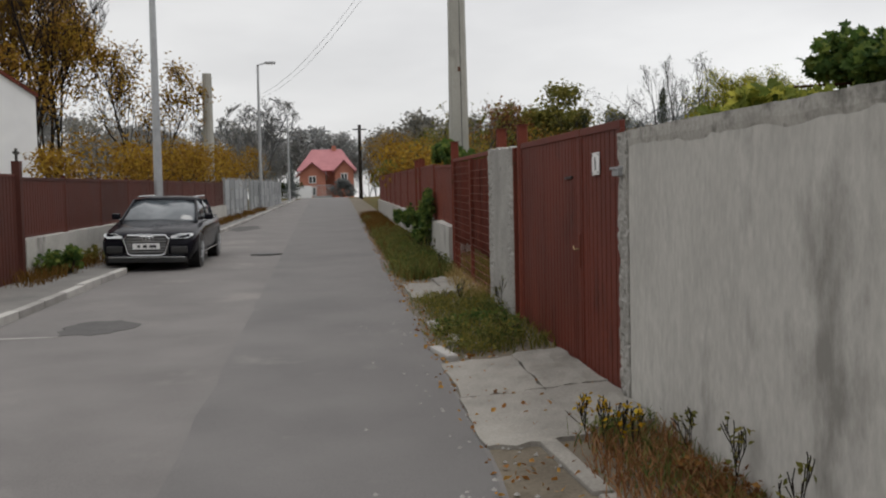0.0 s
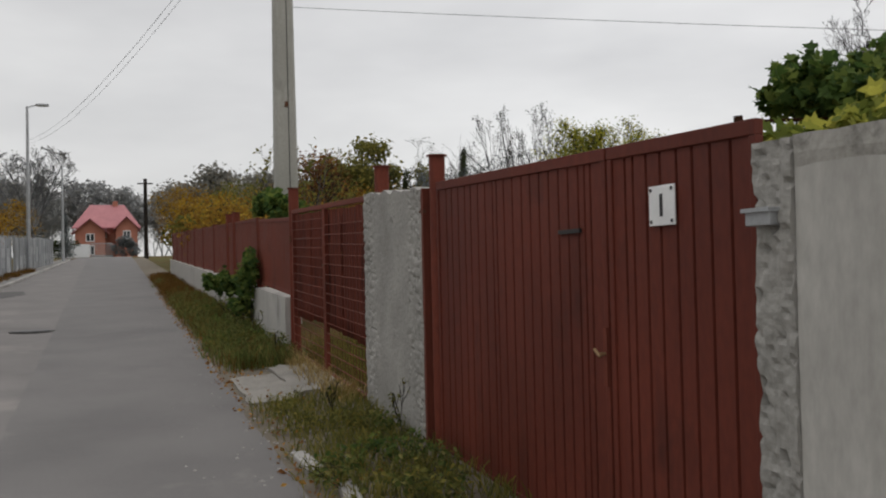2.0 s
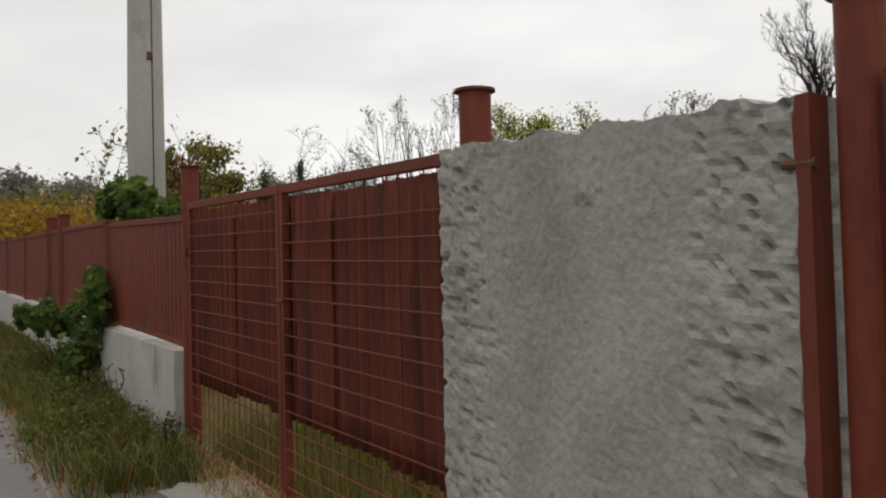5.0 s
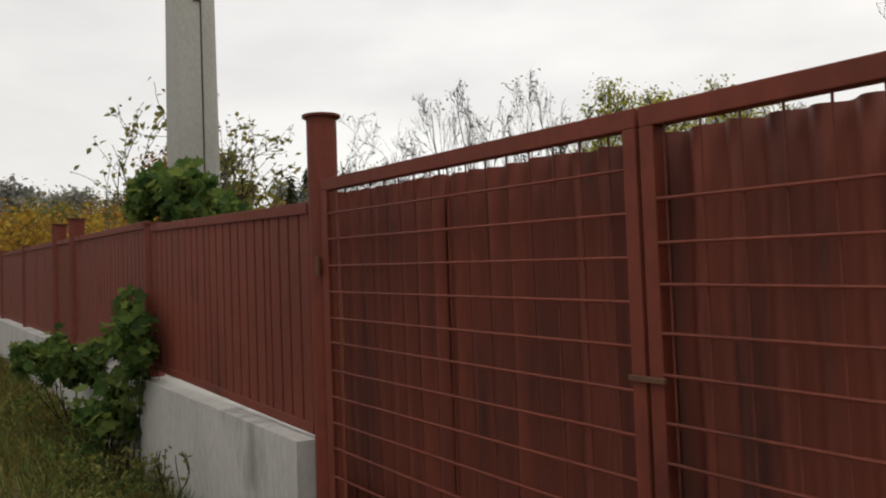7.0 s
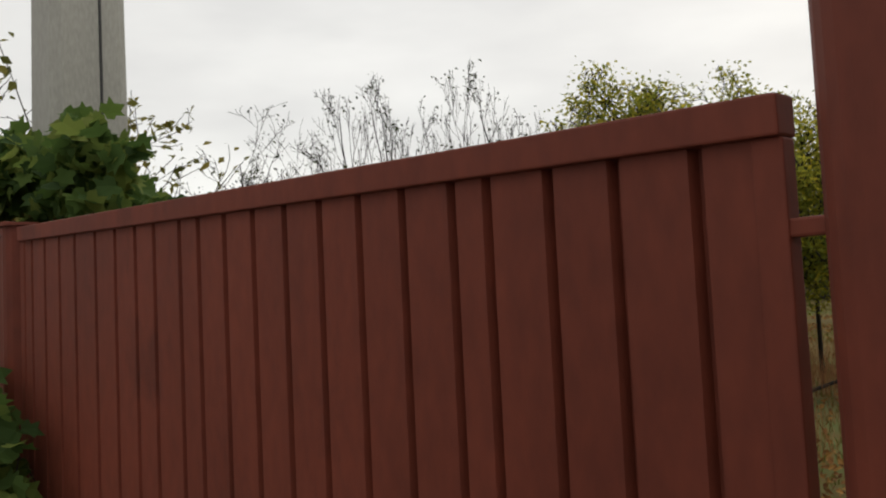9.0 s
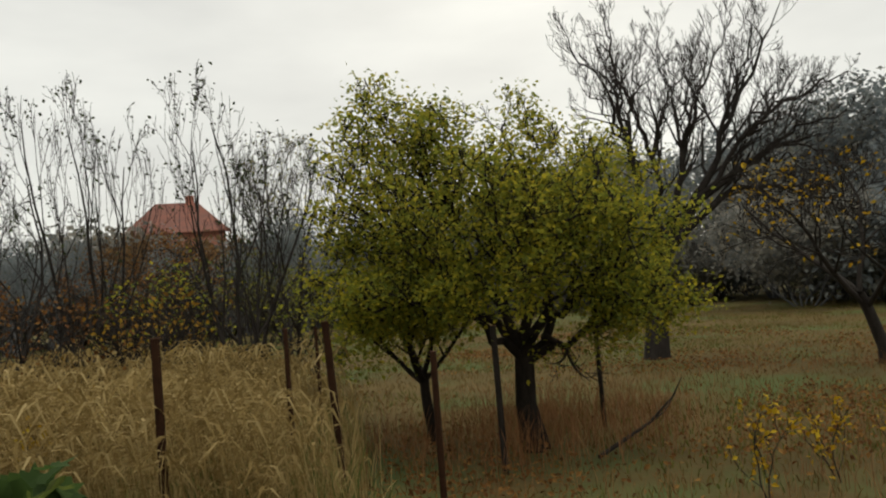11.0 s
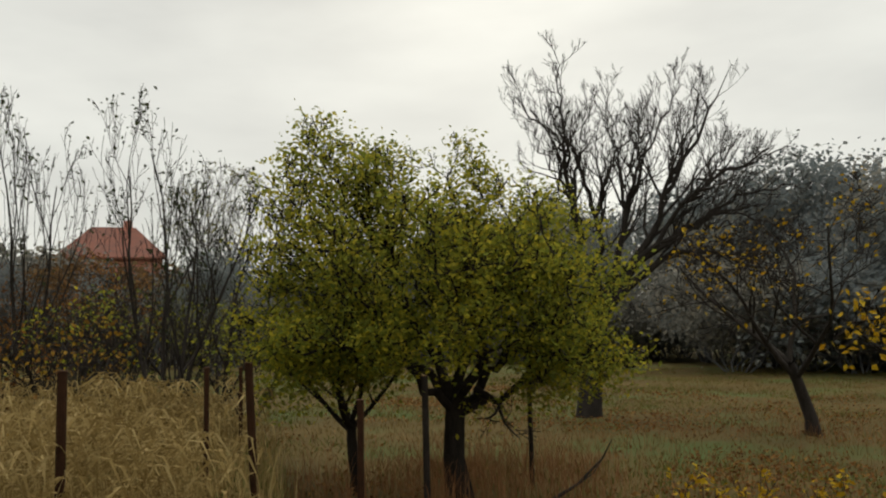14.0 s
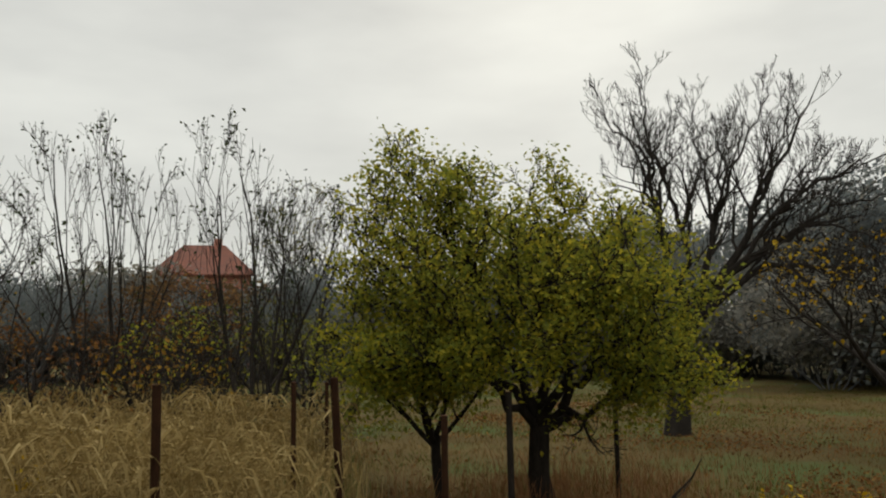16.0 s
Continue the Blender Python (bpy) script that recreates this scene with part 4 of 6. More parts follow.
def stones():
    """Loose pebbles, litter and fallen leaves along the verge."""
    rng = random.Random(17)
    verts, faces = [], []
    for _ in range(500):
        y = rng.uniform(0.5, 26)
        x = right_edge_x(y) + rng.gauss(0.15, 0.35)
        s = rng.uniform(0.006, 0.022)
        if x > 1.95:
            continue
        i = len(verts)
        z = ground_z(y) + max(0, 0.06 * (x - 0.95)) + 0.004
        for k in range(5):
            a = k * 1.2566 + rng.uniform(-0.3, 0.3)
            verts.append((x + s * math.cos(a), y + s * math.sin(a), z))
        verts.append((x, y, z + s * 0.8))
        faces += [(i + k, i + (k + 1) % 5, i + 5) for k in range(5)]
    tagged(quick_mesh("pebbles", verts, faces, M_KERB), "pale loose pebbles scattered along the road edge", "pebbles", kind="stuff")
    spots = []
    for _ in range(1700):
        y = rng.uniform(0.5, 34)
        x = right_edge_x(y) + abs(rng.gauss(0.1, 0.45)) - 0.1
        if x < 1.95:
            spots.append((x, y, ground_z(y) + max(0, 0.06 * (x - 0.95)) + 0.02))
    v, f = leaf_cloud(rng, spots, 0.05)
    tagged(quick_mesh("fallen_leaves", v, f, L_LITTER), "withered fallen leaves on the verge", "fallen leaves", kind="stuff")


stones()


# ---- the far side of the lane ----
LX = -5.65


def left_side():
    f = thing("brown_fence", (LX, 16.2, ground_z(16.2)), "dark brown-red sheet fence on a concrete plinth", "fence")
    y, i = 16.35, 0
    while y < 43.2:
        red_panel(f, y, y + 2.6, ground_z(y) + 0.82, ground_z(y) + 1.9, 60 + i, M_LFENCE, flip=-1)
        fence_post(f, y + 2.65, ground_z(y + 2.65) + 1.93, 0.045, 0.7, M_LFENCE, x=-0.03)
        y += 2.7
        i += 1
    low_wall(LX - 0.14, LX + 0.12, 16.3, 43.5, 0.8, "stained grey concrete plinth under the brown fence", 7)
    g = thing("yard_gate", (LX + 0.05, 12.0, ground_z(12.0)), "tall dark brown-red sheet metal yard gate", "gate")
    red_panel(g, 12.4, 16.05, ground_z(12.4) + 0.05, ground_z(12.4) + 1.95, 91, M_LFENCE, flip=-1)
    p = part("post", boxed((-0.07, 4.1, -0.1), (0.07, 4.24, 2.3), 0, 0.01), M_LFENCE, g)
    bm = tube(bmesh.new(), (0, 4.17, 2.3), (0, 4.17, 2.52), 0.025, sides=8)
    box(bm, (-0.03, 4.09, 2.42), (0.03, 4.25, 2.47))
    part("finial", bm, M_BLACK, p, "black metal finial")
    e = thing("concrete_panel_fence", (LX, 43.7, ground_z(43.7)), "grey prefabricated concrete panel fence, weathered", "fence")
    rng = random.Random(3)
    y = 0.0
    while y < 40:
        post = part("post", boxed((-0.07, -0.06, -0.1), (0.08, 0.06, 2.12), 0, 0.01), M_GREYPANEL, e)
        post.location = (0, y, SLOPE * y)
        if rng.random() > 0.06:
            for k in range(4):
                q = part("panel", boxed((-0.02, 0.065, 0.51 * k + 0.004), (0.03, 1.935, 0.51 * k + 0.5), SLOPE, 0.012), M_GREYPANEL, e)
                q.location = (rng.gauss(0, 0.006), y, SLOPE * y)
        y += 2.0


left_side()


def street_lamp(x, y, h, seed=0):
    e = thing("street_lamp", (x, y, ground_z(y)), "grey galvanised steel street lamp with a single flat head", "street lamp", "street lamps")
    part("base", tube(bmesh.new(), (0, 0, -0.1), (0, 0, 0.9), 0.15, 0.14, 14), M_STEEL, e)
    part("pole", tube(bmesh.new(), (0, 0, 0.9), (0.02, 0, h), 0.125, 0.07, 14), M_STEEL, e)
    part("arm", tube(bmesh.new(), (0.02, 0, h - 0.05), (0.55, 0, h + 0.12), 0.045, 0.04, 8), M_STEEL, e)
    bm = boxed((0.5, -0.17, h + 0.05), (1.2, 0.17, h + 0.19), 0, 0.05)
    head = part("head", bm, M_STEEL, e)
    part("lens", boxed((0.6, -0.12, h + 0.03), (1.1, 0.12, h + 0.055), 0, 0.01), M_LAMPGLASS, head)
    return e


street_lamp(-5.2, 26.1, 9.9)
street_lamp(-5.4, 60.8, 9.8)
street_lamp(-5.4, 93.0, 9.0)
old_pole = thing("old_concrete_pole", (-7.5, 51.9, ground_z(51.9)), "thick weathered concrete pole without lines", "utility pole")
part("shaft", tube(bmesh.new(), (0, 0, -0.1), (0.05, 0, 8.1), 0.34, 0.26, 12), M_POLE, old_pole)
far_pole = thing("far_utility_pole", (2.2, 104.0, ground_z(104)), "dark wooden utility pole at the end of the lane", "utility pole")
part("shaft", tube(bmesh.new(), (0, 0, -0.1), (0, 0, 8.6), 0.24, 0.18, 10), M_BARK, far_pole)
part("crossarm", boxed((-0.8, -0.06, 8.0), (0.8, 0.06, 8.14)), M_BARK, far_pole)


def wire(name, a, b, sag, r=0.009):
    a, b = Vector(a), Vector(b)
    pts = [a.lerp(b, k / 24) - Vector((0, 0, sag * 4 * (k / 24) * (1 - k / 24))) for k in range(25)]
    v, f = [], []
    limb(v, f, pts, [r] * 25, 5)
    return tagged(quick_mesh(name, v, f, M_BLACK), "thin black overhead cable", "cable", "overhead cables")


wire("overhead_cable", (2.6, 20.4, 9.3), (-5.3, 60.8, 9.5), 0.9, 0.007)
wire("overhead_cable", (2.6, 20.4, 9.1), (-5.3, 60.8, 9.3), 1.0, 0.006)
wire("overhead_cable", (2.9, 20.4, 6.6), (22.0, 9.2, 4.3), 0.1, 0.005)


# ---- parked car ----
def car():
    """An estate car, nose towards -y; loft of cross sections, wheels, glass and trim."""
    e = new("car")
    e.matrix_world = pose(-3.9, 18.2, ground_z(18.2) + 0.01, 1.7, 1.2, 1.0)
    tagged(e, "black parked estate car with a wide chrome-framed grille", "car")
    W = 0.93

    def loft(sections, name, material, parent, label="", smooth=True):
        bm = bmesh.new()
        rings = []
        for y, prof in sections:
            half = [(x, z) for x, z in prof]
            ring = [(x, z) for x, z in half] + [(-x, z) for x, z in reversed(half)]
            rings.append([bm.verts.new((x, y + 0.06 * (x / W) ** 2 * (1 if y < 1 else -0.3), z)) for x, z in ring])
        n = len(rings[0])
        for a, b in zip(rings, rings[1:]):
            for k in range(n):
                bm.faces.new((a[k], b[k], b[(k + 1) % n], a[(k + 1) % n]))
        bm.faces.new(rings[0])
        bm.faces.new(rings[-1][::-1])
        bmesh.ops.recalc_face_normals(bm, faces=bm.faces[:])
        ob = part(name, bm, material, parent, label, smooth)
        return ob

    body = loft([
        (0.0, [(0.70, 0.30), (0.80, 0.42), (0.80, 0.55), (0.72, 0.66), (0.5, 0.70), (0.0, 0.72)]),
        (0.10, [(0.78, 0.22), (0.88, 0.40), (0.88, 0.60), (0.80, 0.73), (0.52, 0.78), (0.0, 0.80)]),
        (0.5, [(0.80, 0.2), (0.92, 0.40), (0.925, 0.66), (0.85, 0.80), (0.55, 0.86), (0.0, 0.885)]),
        (1.2, [(0.82, 0.2), (0.925, 0.40), (0.935, 0.70), (0.87, 0.88), (0.6, 0.95), (0.0, 0.975)]),
        (1.55, [(0.82, 0.2), (0.925, 0.40), (0.935, 0.72), (0.88, 0.93), (0.7, 0.97), (0.0, 1.0)]),
        (2.8, [(0.82, 0.2), (0.925, 0.40), (0.94, 0.72), (0.89, 0.96), (0.7, 0.98), (0.0, 0.99)]),
        (4.2, [(0.82, 0.22), (0.92, 0.42), (0.93, 0.74), (0.87, 0.99), (0.7, 1.0), (0.0, 1.0)]),
        (4.75, [(0.78, 0.3), (0.88, 0.44), (0.88, 0.74), (0.8, 0.98), (0.6, 1.0), (0.0, 1.0)]),
        (4.9, [(0.7, 0.36), (0.78, 0.46), (0.8, 0.72), (0.72, 0.95), (0.5, 0.97), (0.0, 0.97)]),
    ], "body", M_CARPAINT, e)
    loft([
        (1.35, [(0.74, 0.93), (0.73, 0.96), (0.70, 0.985), (0.4, 1.0), (0.0, 1.005)]),
        (2.2, [(0.82, 0.94), (0.74, 1.22), (0.64, 1.38), (0.4, 1.42), (0.0, 1.43)]),
        (3.2, [(0.82, 0.95), (0.73, 1.25), (0.62, 1.40), (0.4, 1.445), (0.0, 1.455)]),
        (4.1, [(0.80, 0.97), (0.71, 1.24), (0.60, 1.37), (0.4, 1.41), (0.0, 1.42)]),
        (4.7, [(0.72, 0.98), (0.68, 1.02), (0.6, 1.08), (0.4, 1.1), (0.0, 1.1)]),
    ], "glass_cabin", M_CARGLASS, e, "car glass, its base lightened for the sky's reflection")
    loft([
        (2.12, [(0.655, 1.375), (0.62, 1.40), (0.4, 1.43), (0.0, 1.44)]),
        (3.2, [(0.65, 1.395), (0.6, 1.425), (0.4, 1.46), (0.0, 1.47)]),
        (4.2, [(0.62, 1.36), (0.58, 1.39), (0.4, 1.42), (0.0, 1.43)]),
    ], "roof", M_CARPAINT, e)
    for sx in (-1, 1):
        for foot, head, r in (((0.79, 1.36, 0.94), (0.655, 2.15, 1.385), 0.03), ((0.81, 2.75, 0.95), (0.655, 2.8, 1.4), 0.035), ((0.79, 3.9, 0.97), (0.63, 3.95, 1.38), 0.04)):
            part("pillar", tube(bmesh.new(), (sx * foot[0], *foot[1:]), (sx * head[0], *head[1:]), r, sides=8), M_CARPAINT, e)
        part("roof_rail", tube(bmesh.new(), (sx * 0.6, 2.25, 1.46), (sx * 0.58, 4.05, 1.46), 0.02, sides=8), M_CHROME, e, "bright roof rail")
        mirror = part("mirror", boxed((min(sx * 0.9, sx * 1.07), 1.75, 0.97), (max(sx * 0.9, sx * 1.07), 1.9, 1.1), 0, 0.035), M_CARPAINT, e)
        bm = bmesh.new()
        hl = [(0.47, -0.015, 0.66), (0.76, 0.045, 0.655), (0.87, 0.2, 0.70), (0.85, 0.24, 0.745), (0.62, 0.06, 0.75), (0.47, 0.0, 0.70)]
        va = [bm.verts.new((sx * x, y - 0.012, z)) for x, y, z in hl]
        vb = [bm.verts.new((sx * x, y + 0.1, z)) for x, y, z in hl]
        bm.faces.new(va if sx < 0 else va[::-1])
        for k in range(6):
            bm.faces.new((va[k], va[(k + 1) % 6], vb[(k + 1) % 6], vb[k]))
        bmesh.ops.recalc_face_normals(bm, faces=bm.faces[:])
        part("headlight", bm, M_LAMPGLASS, e, "clear headlight with a bright reflector")
        part("air_intake", boxed((min(sx * 0.46, sx * 0.78), -0.02, 0.36), (max(sx * 0.46, sx * 0.78), 0.1, 0.5), 0, 0.03), M_BLACK, e)
        part("sill_trim", boxed((min(sx * 0.93, sx * 0.945), 1.4, 0.3), (max(sx * 0.93, sx * 0.945), 3.6, 0.325), 0, 0.004), M_CHROME, e)
        part("window_trim", boxed((min(sx * 0.87, sx * 0.895), 1.6, 0.955), (max(sx * 0.87, sx * 0.895), 4.1, 0.975), 0, 0.004), M_CHROME, e)
        for wy in (0.93, 3.85):
            w = part("wheel", tube(bmesh.new(), (sx * 0.70, wy, 0.33), (sx * 0.935, wy, 0.33), 0.34, 0.33, 28), M_TYRE, e, "black tyre")
            bm = tube(bmesh.new(), (sx * 0.93, wy, 0.33), (sx * 0.945, wy, 0.33), 0.235, 0.225, 28)
            rim = part("rim", bm, M_BLACK, w)
            bm = bmesh.new()
            for k in range(10):
                a = k * math.pi / 5
                tube(bm, (sx * 0.95, wy, 0.33), (sx * 0.948, wy + 0.22 * math.cos(a), 0.33 + 0.22 * math.sin(a)), 0.028, 0.018, 6)
            part("spokes", bm, M_STEEL, w, "grey alloy spokes")
            bm = bmesh.new()
            tube(bm, (sx * 0.915, wy, 0.345), (sx * 0.938, wy, 0.345), 0.385, 0.375, 28)
            part("wheel_arch", bm, M_BLACK, e)
    grille = part("grille", boxed((-0.42, -0.045, 0.34), (0.42, 0.02, 0.70), 0, 0.05), M_BLACK, e)
    bm = bmesh.new()
    loop = [(-0.36, 0.72), (0.36, 0.72), (0.44, 0.64), (0.36, 0.36), (0.28, 0.32), (-0.28, 0.32), (-0.36, 0.36), (-0.44, 0.64)]
    for (x0, z0), (x1, z1) in zip(loop, loop[1:] + loop[:1]):
        tube(bm, (x0, -0.05, z0), (x1, -0.05, z1), 0.017, sides=8)
    part("frame", bm, M_CHROME, grille, "polished chrome grille frame")
    for k in range(6):
        part("slat", boxed((-0.38, -0.056, 0.385 + 0.052 * k), (0.38, -0.046, 0.397 + 0.052 * k), 0, 0.003), M_CHROME, grille)
    bm = bmesh.new()
    for k in range(4):
        for j in range(12):
            a, b = j * math.pi / 6, (j + 1) * math.pi / 6
            cx = -0.105 + 0.07 * k
            tube(bm, (cx + 0.045 * math.cos(a), -0.064, 0.655 + 0.045 * math.sin(a)), (cx + 0.045 * math.cos(b), -0.064, 0.655 + 0.045 * math.sin(b)), 0.007, sides=5)
    part("badge", bm, M_CHROME, grille)
    plate = part("licence_plate", boxed((-0.26, -0.075, 0.445), (0.26, -0.06, 0.56), 0, 0.004), M_WHITEPL, e, "white plate with dark bars")
    for x0, x1 in ((-0.17, -0.11), (-0.06, 0.02), (0.06, 0.2)):
        part("bar", boxed((x0, -0.078, 0.475), (x1, -0.0755, 0.53), 0, 0), M_BLACK, plate)
    part("bumper_trim", boxed((-0.74, -0.03, 0.275), (0.74, 0.03, 0.295), 0, 0.006), M_CHROME, e)
    part("bumper_lip", boxed((-0.76, -0.01, 0.17), (0.76, 0.3, 0.275), 0, 0.03), M_BLACK, e)
    part("wiper", tube(bmesh.new(), (-0.6, 1.4, 1.01), (0.05, 1.52, 1.07), 0.008, sides=6), M_BLACK, e)
    part("wiper", tube(bmesh.new(), (0.1, 1.4, 1.01), (0.6, 1.5, 1.05), 0.008, sides=6), M_BLACK, e)
    return e


car()


# ---- houses ----
def house(name, at, w, d, eave, ridge, wall, roof, label, turn=0.0, windows=(), chimney=False, along="x", overhang=0.35, hip=0.0):
    """A gabled or hipped house: walls, roof slabs, windows with frames."""
    e = thing(name, at, label, "house", turn=turn)
    bm = bmesh.new()
    a = [(-w / 2, -d / 2), (w / 2, -d / 2), (w / 2, d / 2), (-w / 2, d / 2)]
    lo = [bm.verts.new((x, y, -0.5)) for x, y in a]
    hi = [bm.verts.new((x, y, eave)) for x, y in a]
    for k in range(4):
        bm.faces.new((lo[k], lo[(k + 1) % 4], hi[(k + 1) % 4], hi[k]))
    if along == "y":
        r0, r1 = bm.verts.new((0, -d / 2, ridge)), bm.verts.new((0, d / 2, ridge))
        bm.faces.new((hi[0], hi[1], r0))
        bm.faces.new((hi[2], hi[3], r1))
    else:
        r0, r1 = bm.verts.new((-w / 2 + hip, 0, ridge)), bm.verts.new((w / 2 - hip, 0, ridge))
        bm.faces.new((hi[3], hi[0], r0))
        bm.faces.new((hi[1], hi[2], r1))
    part("wall", bm, wall, e)
    o = overhang
    for s in (-1, 1):
        bm = bmesh.new()
        if along == "y":
            k = (ridge - eave) / (w / 2)
            q = [(0, -d / 2 - o, ridge + 0.02), (0, d / 2 + o, ridge + 0.02), (s * (w / 2 + o), d / 2 + o, eave - o * k + 0.02), (s * (w / 2 + o), -d / 2 - o, eave - o * k + 0.02)]
        else:
            k = (ridge - eave) / (d / 2)
            q = [(-w / 2 - o + hip, 0, ridge + 0.02), (w / 2 + o - hip, 0, ridge + 0.02), (w / 2 + o, s * (d / 2 + o), eave - o * k + 0.02), (-w / 2 - o, s * (d / 2 + o), eave - o * k + 0.02)]
        f = bm.faces.new([bm.verts.new(v) for v in q])
        g = bmesh.ops.extrude_face_region(bm, geom=[f])
        for v in (z for z in g["geom"] if isinstance(z, bmesh.types.BMVert)):
            v.co.z += 0.16
        bmesh.ops.recalc_face_normals(bm, faces=bm.faces[:])
        r = part("roof", bm, roof, e)
    if chimney:
        part("chimney", boxed((w * 0.1, -0.4, ridge - 0.6), (w * 0.1 + 0.7, 0.3, ridge + 0.7), 0, 0.03), M_BRICKWALL, e)
    for x, z, ww, hh in windows:
        f = part("window", boxed((x - ww / 2, -d / 2 - 0.05, z), (x + ww / 2, -d / 2 + 0.05, z + hh), 0, 0.02), M_WHITE, e, "white framed window")
        for s in (-1, 1):
            part("pane", boxed((x + (0.05 if s > 0 else -ww / 2 + 0.09), -d / 2 - 0.065, z + 0.1), (x + (ww / 2 - 0.09 if s > 0 else -0.05), -d / 2 - 0.04, z + hh - 0.1), 0, 0), M_GLASS, f)
    return e


house("white_house", (-18.2, 41.3, ground_z(41)), 9.0, 10.0, 5.4, 8.5, M_WHITE, M_REDDARK, "white rendered gabled house behind the brown fence", turn=19, along="y", overhang=0.1)
house("red_roofed_house", (-2.2, 140.0, ground_z(139)), 7.6, 9.0, 4.6, 7.6, M_BRICKWALL, M_ROOFRED, "two-storey salmon house with a bright red hipped roof", along="x", windows=((-2.6, 2.9, 1.1, 1.2), (-0.6, 2.9, 1.1, 1.2), (2.6, 2.9, 1.0, 1.2), (-2.0, 0.6, 1.2, 1.3), (1.9, 0.6, 1.4, 1.3)), overhang=0.7, hip=2.2, chimney=True)
house("red_roofed_wing", (-4.3, 134.6, ground_z(135)), 3.8, 3.2, 3.7, 5.3, M_BRICKWALL, M_ROOFRED, "gabled wing of the salmon house with a red roof", along="y", windows=((0.0, 2.3, 1.1, 1.1), (0.0, 0.5, 1.1, 1.3)), overhang=0.5)
house("red_roofed_porch", (0.4, 134.8, ground_z(135)), 2.8, 2.6, 4.2, 5.6, M_BRICKWALL, M_ROOFRED, "narrow gabled front of the salmon house", along="y", windows=((0.0, 2.6, 1.0, 1.2),), overhang=0.4)
house("orange_roofed_house", (57.5, 70.5, land_z(57, 70) - 0.6), 7.5, 8.5, 8.0, 10.7, M_BRICKWALL, M_ROOFORANGE, "distant house with an orange tiled roof behind the orchard", turn=-48, along="x", chimney=True, hip=2.4, windows=((-2.5, 5.0, 1.4, 1.5), (2.2, 5.0, 1.4, 1.5)))
end_wall = thing("garden_wall", (-5.0, 124.0, ground_z(124)), "pale rendered garden wall at the end of the lane", "wall")
part("wall_body", boxed((-4.0, 0, -0.3), (0.9, 0.25, 1.7), 0, 0.02), M_WHITE, end_wall)
end_gate = thing("white_gate", (-2.7, 124.0, ground_z(124)), "pale grey double garden gate with upright bars", "gate")
for k in range(2):
    leaf = part("gate_leaf", boxed((-1.3 + 1.35 * k, 0, 0.0), (0.0 + 1.35 * k, 0.05, 0.3), 0, 0.01), M_STEEL, end_gate)
    part("top_rail", boxed((-1.3 + 1.35 * k, 0, 1.7), (0.0 + 1.35 * k, 0.05, 1.8), 0, 0.01), M_STEEL, leaf)
    for j in range(9):
        part("upright", boxed((-1.28 + 1.35 * k + 0.155 * j, 0.01, 0.3), (-1.24 + 1.35 * k + 0.155 * j, 0.04, 1.7), 0, 0), M_STEEL, leaf)


# ---- shrubs, vines, hedges ----
def leaf_mass(name, at, size, count, material, seed, label, category, leaf=0.12, outline=VINE_LEAF, stems=10, shell=0.55, group=""):
    """A clump of single leaves on thin stems, uneven, with gaps."""
    rng = random.Random(seed)
    e = thing(name, at, label, category, group)
    spots = []
    lobes = [(rng.gauss(0, 0.5), rng.gauss(0, 0.5), rng.uniform(-0.3, 0.75), rng.uniform(0.35, 0.62)) for _ in range(9)]
    while len(spots) < count:
        cx, cy, cz, r = rng.choice(lobes)
        d = Vector((rng.gauss(0, 1), rng.gauss(0, 1), rng.gauss(0, 1))).normalized() * r * rng.uniform(shell, 1.0)
        p = (size[0] * (cx + d.x), size[1] * (cy + d.y), size[2] * (cz + d.z))
        if p[2] + at[2] > land_z(at[0] + p[0], at[1] + p[1]) + 0.03:
            spots.append(p)
    v, f = leaf_cloud(rng, spots, leaf, outline, 0.5)
    quick_mesh("foliage", v, f, material, e)
    sv, sf = [], []
    thin = min(1.0, 1.3 * max(size))
    root = Vector((0, 0, land_z(at[0], at[1]) - at[2]))
    for k in range(stems):
        tip = Vector(rng.choice(spots))
        mid = root.lerp(tip, 0.5) + Vector((rng.gauss(0, 0.15), rng.gauss(0, 0.15), rng.uniform(0.0, 0.2)))
        limb(sv, sf, [root + Vector((rng.gauss(0, 0.05), rng.gauss(0, 0.05), 0)), mid, tip], [0.014 * thin ** 2, 0.009 * thin ** 2, 0.004 * thin], 5)
    quick_mesh("stem", sv, sf, M_BARK, e)["kind"] = "stuff"
    return e


leaf_mass("vine", (2.5, 20.1, 2.58), (0.4, 0.85, 0.55), 3500, L_VINE, 12, "green vine climbing round the concrete pole", "vine", 0.1, shell=0.35)
leaf_mass("vine", (3.3, 19.7, 1.75), (0.42, 0.5, 0.42), 800, L_VINE, 7, "green vine behind the red fence", "vine", 0.1)
leaf_mass("creeper", (1.74, 21.1, 1.22), (0.24, 0.55, 0.4), 1200, L_VINE, 2, "dark green creeper spilling over the concrete plinth", "creeper", 0.085)
leaf_mass("creeper", (1.86, 19.2, 1.4), (0.16, 0.3, 0.5), 480, L_VINE, 3, "green creeper climbing the red fence panel", "creeper", 0.085)
leaf_mass("creeper", (1.74, 19.6, 0.95), (0.22, 0.55, 0.3), 260, L_VINE, 8, "green creeper trailing down the plinth", "creeper", 0.11)
leaf_mass("grape_vine", (6.8, 10.1, 3.0), (1.0, 1.1, 0.7), 5600, L_VINE, 4, "dark green grape vine heaped on a trellis", "vine", 0.13, shell=0.35)
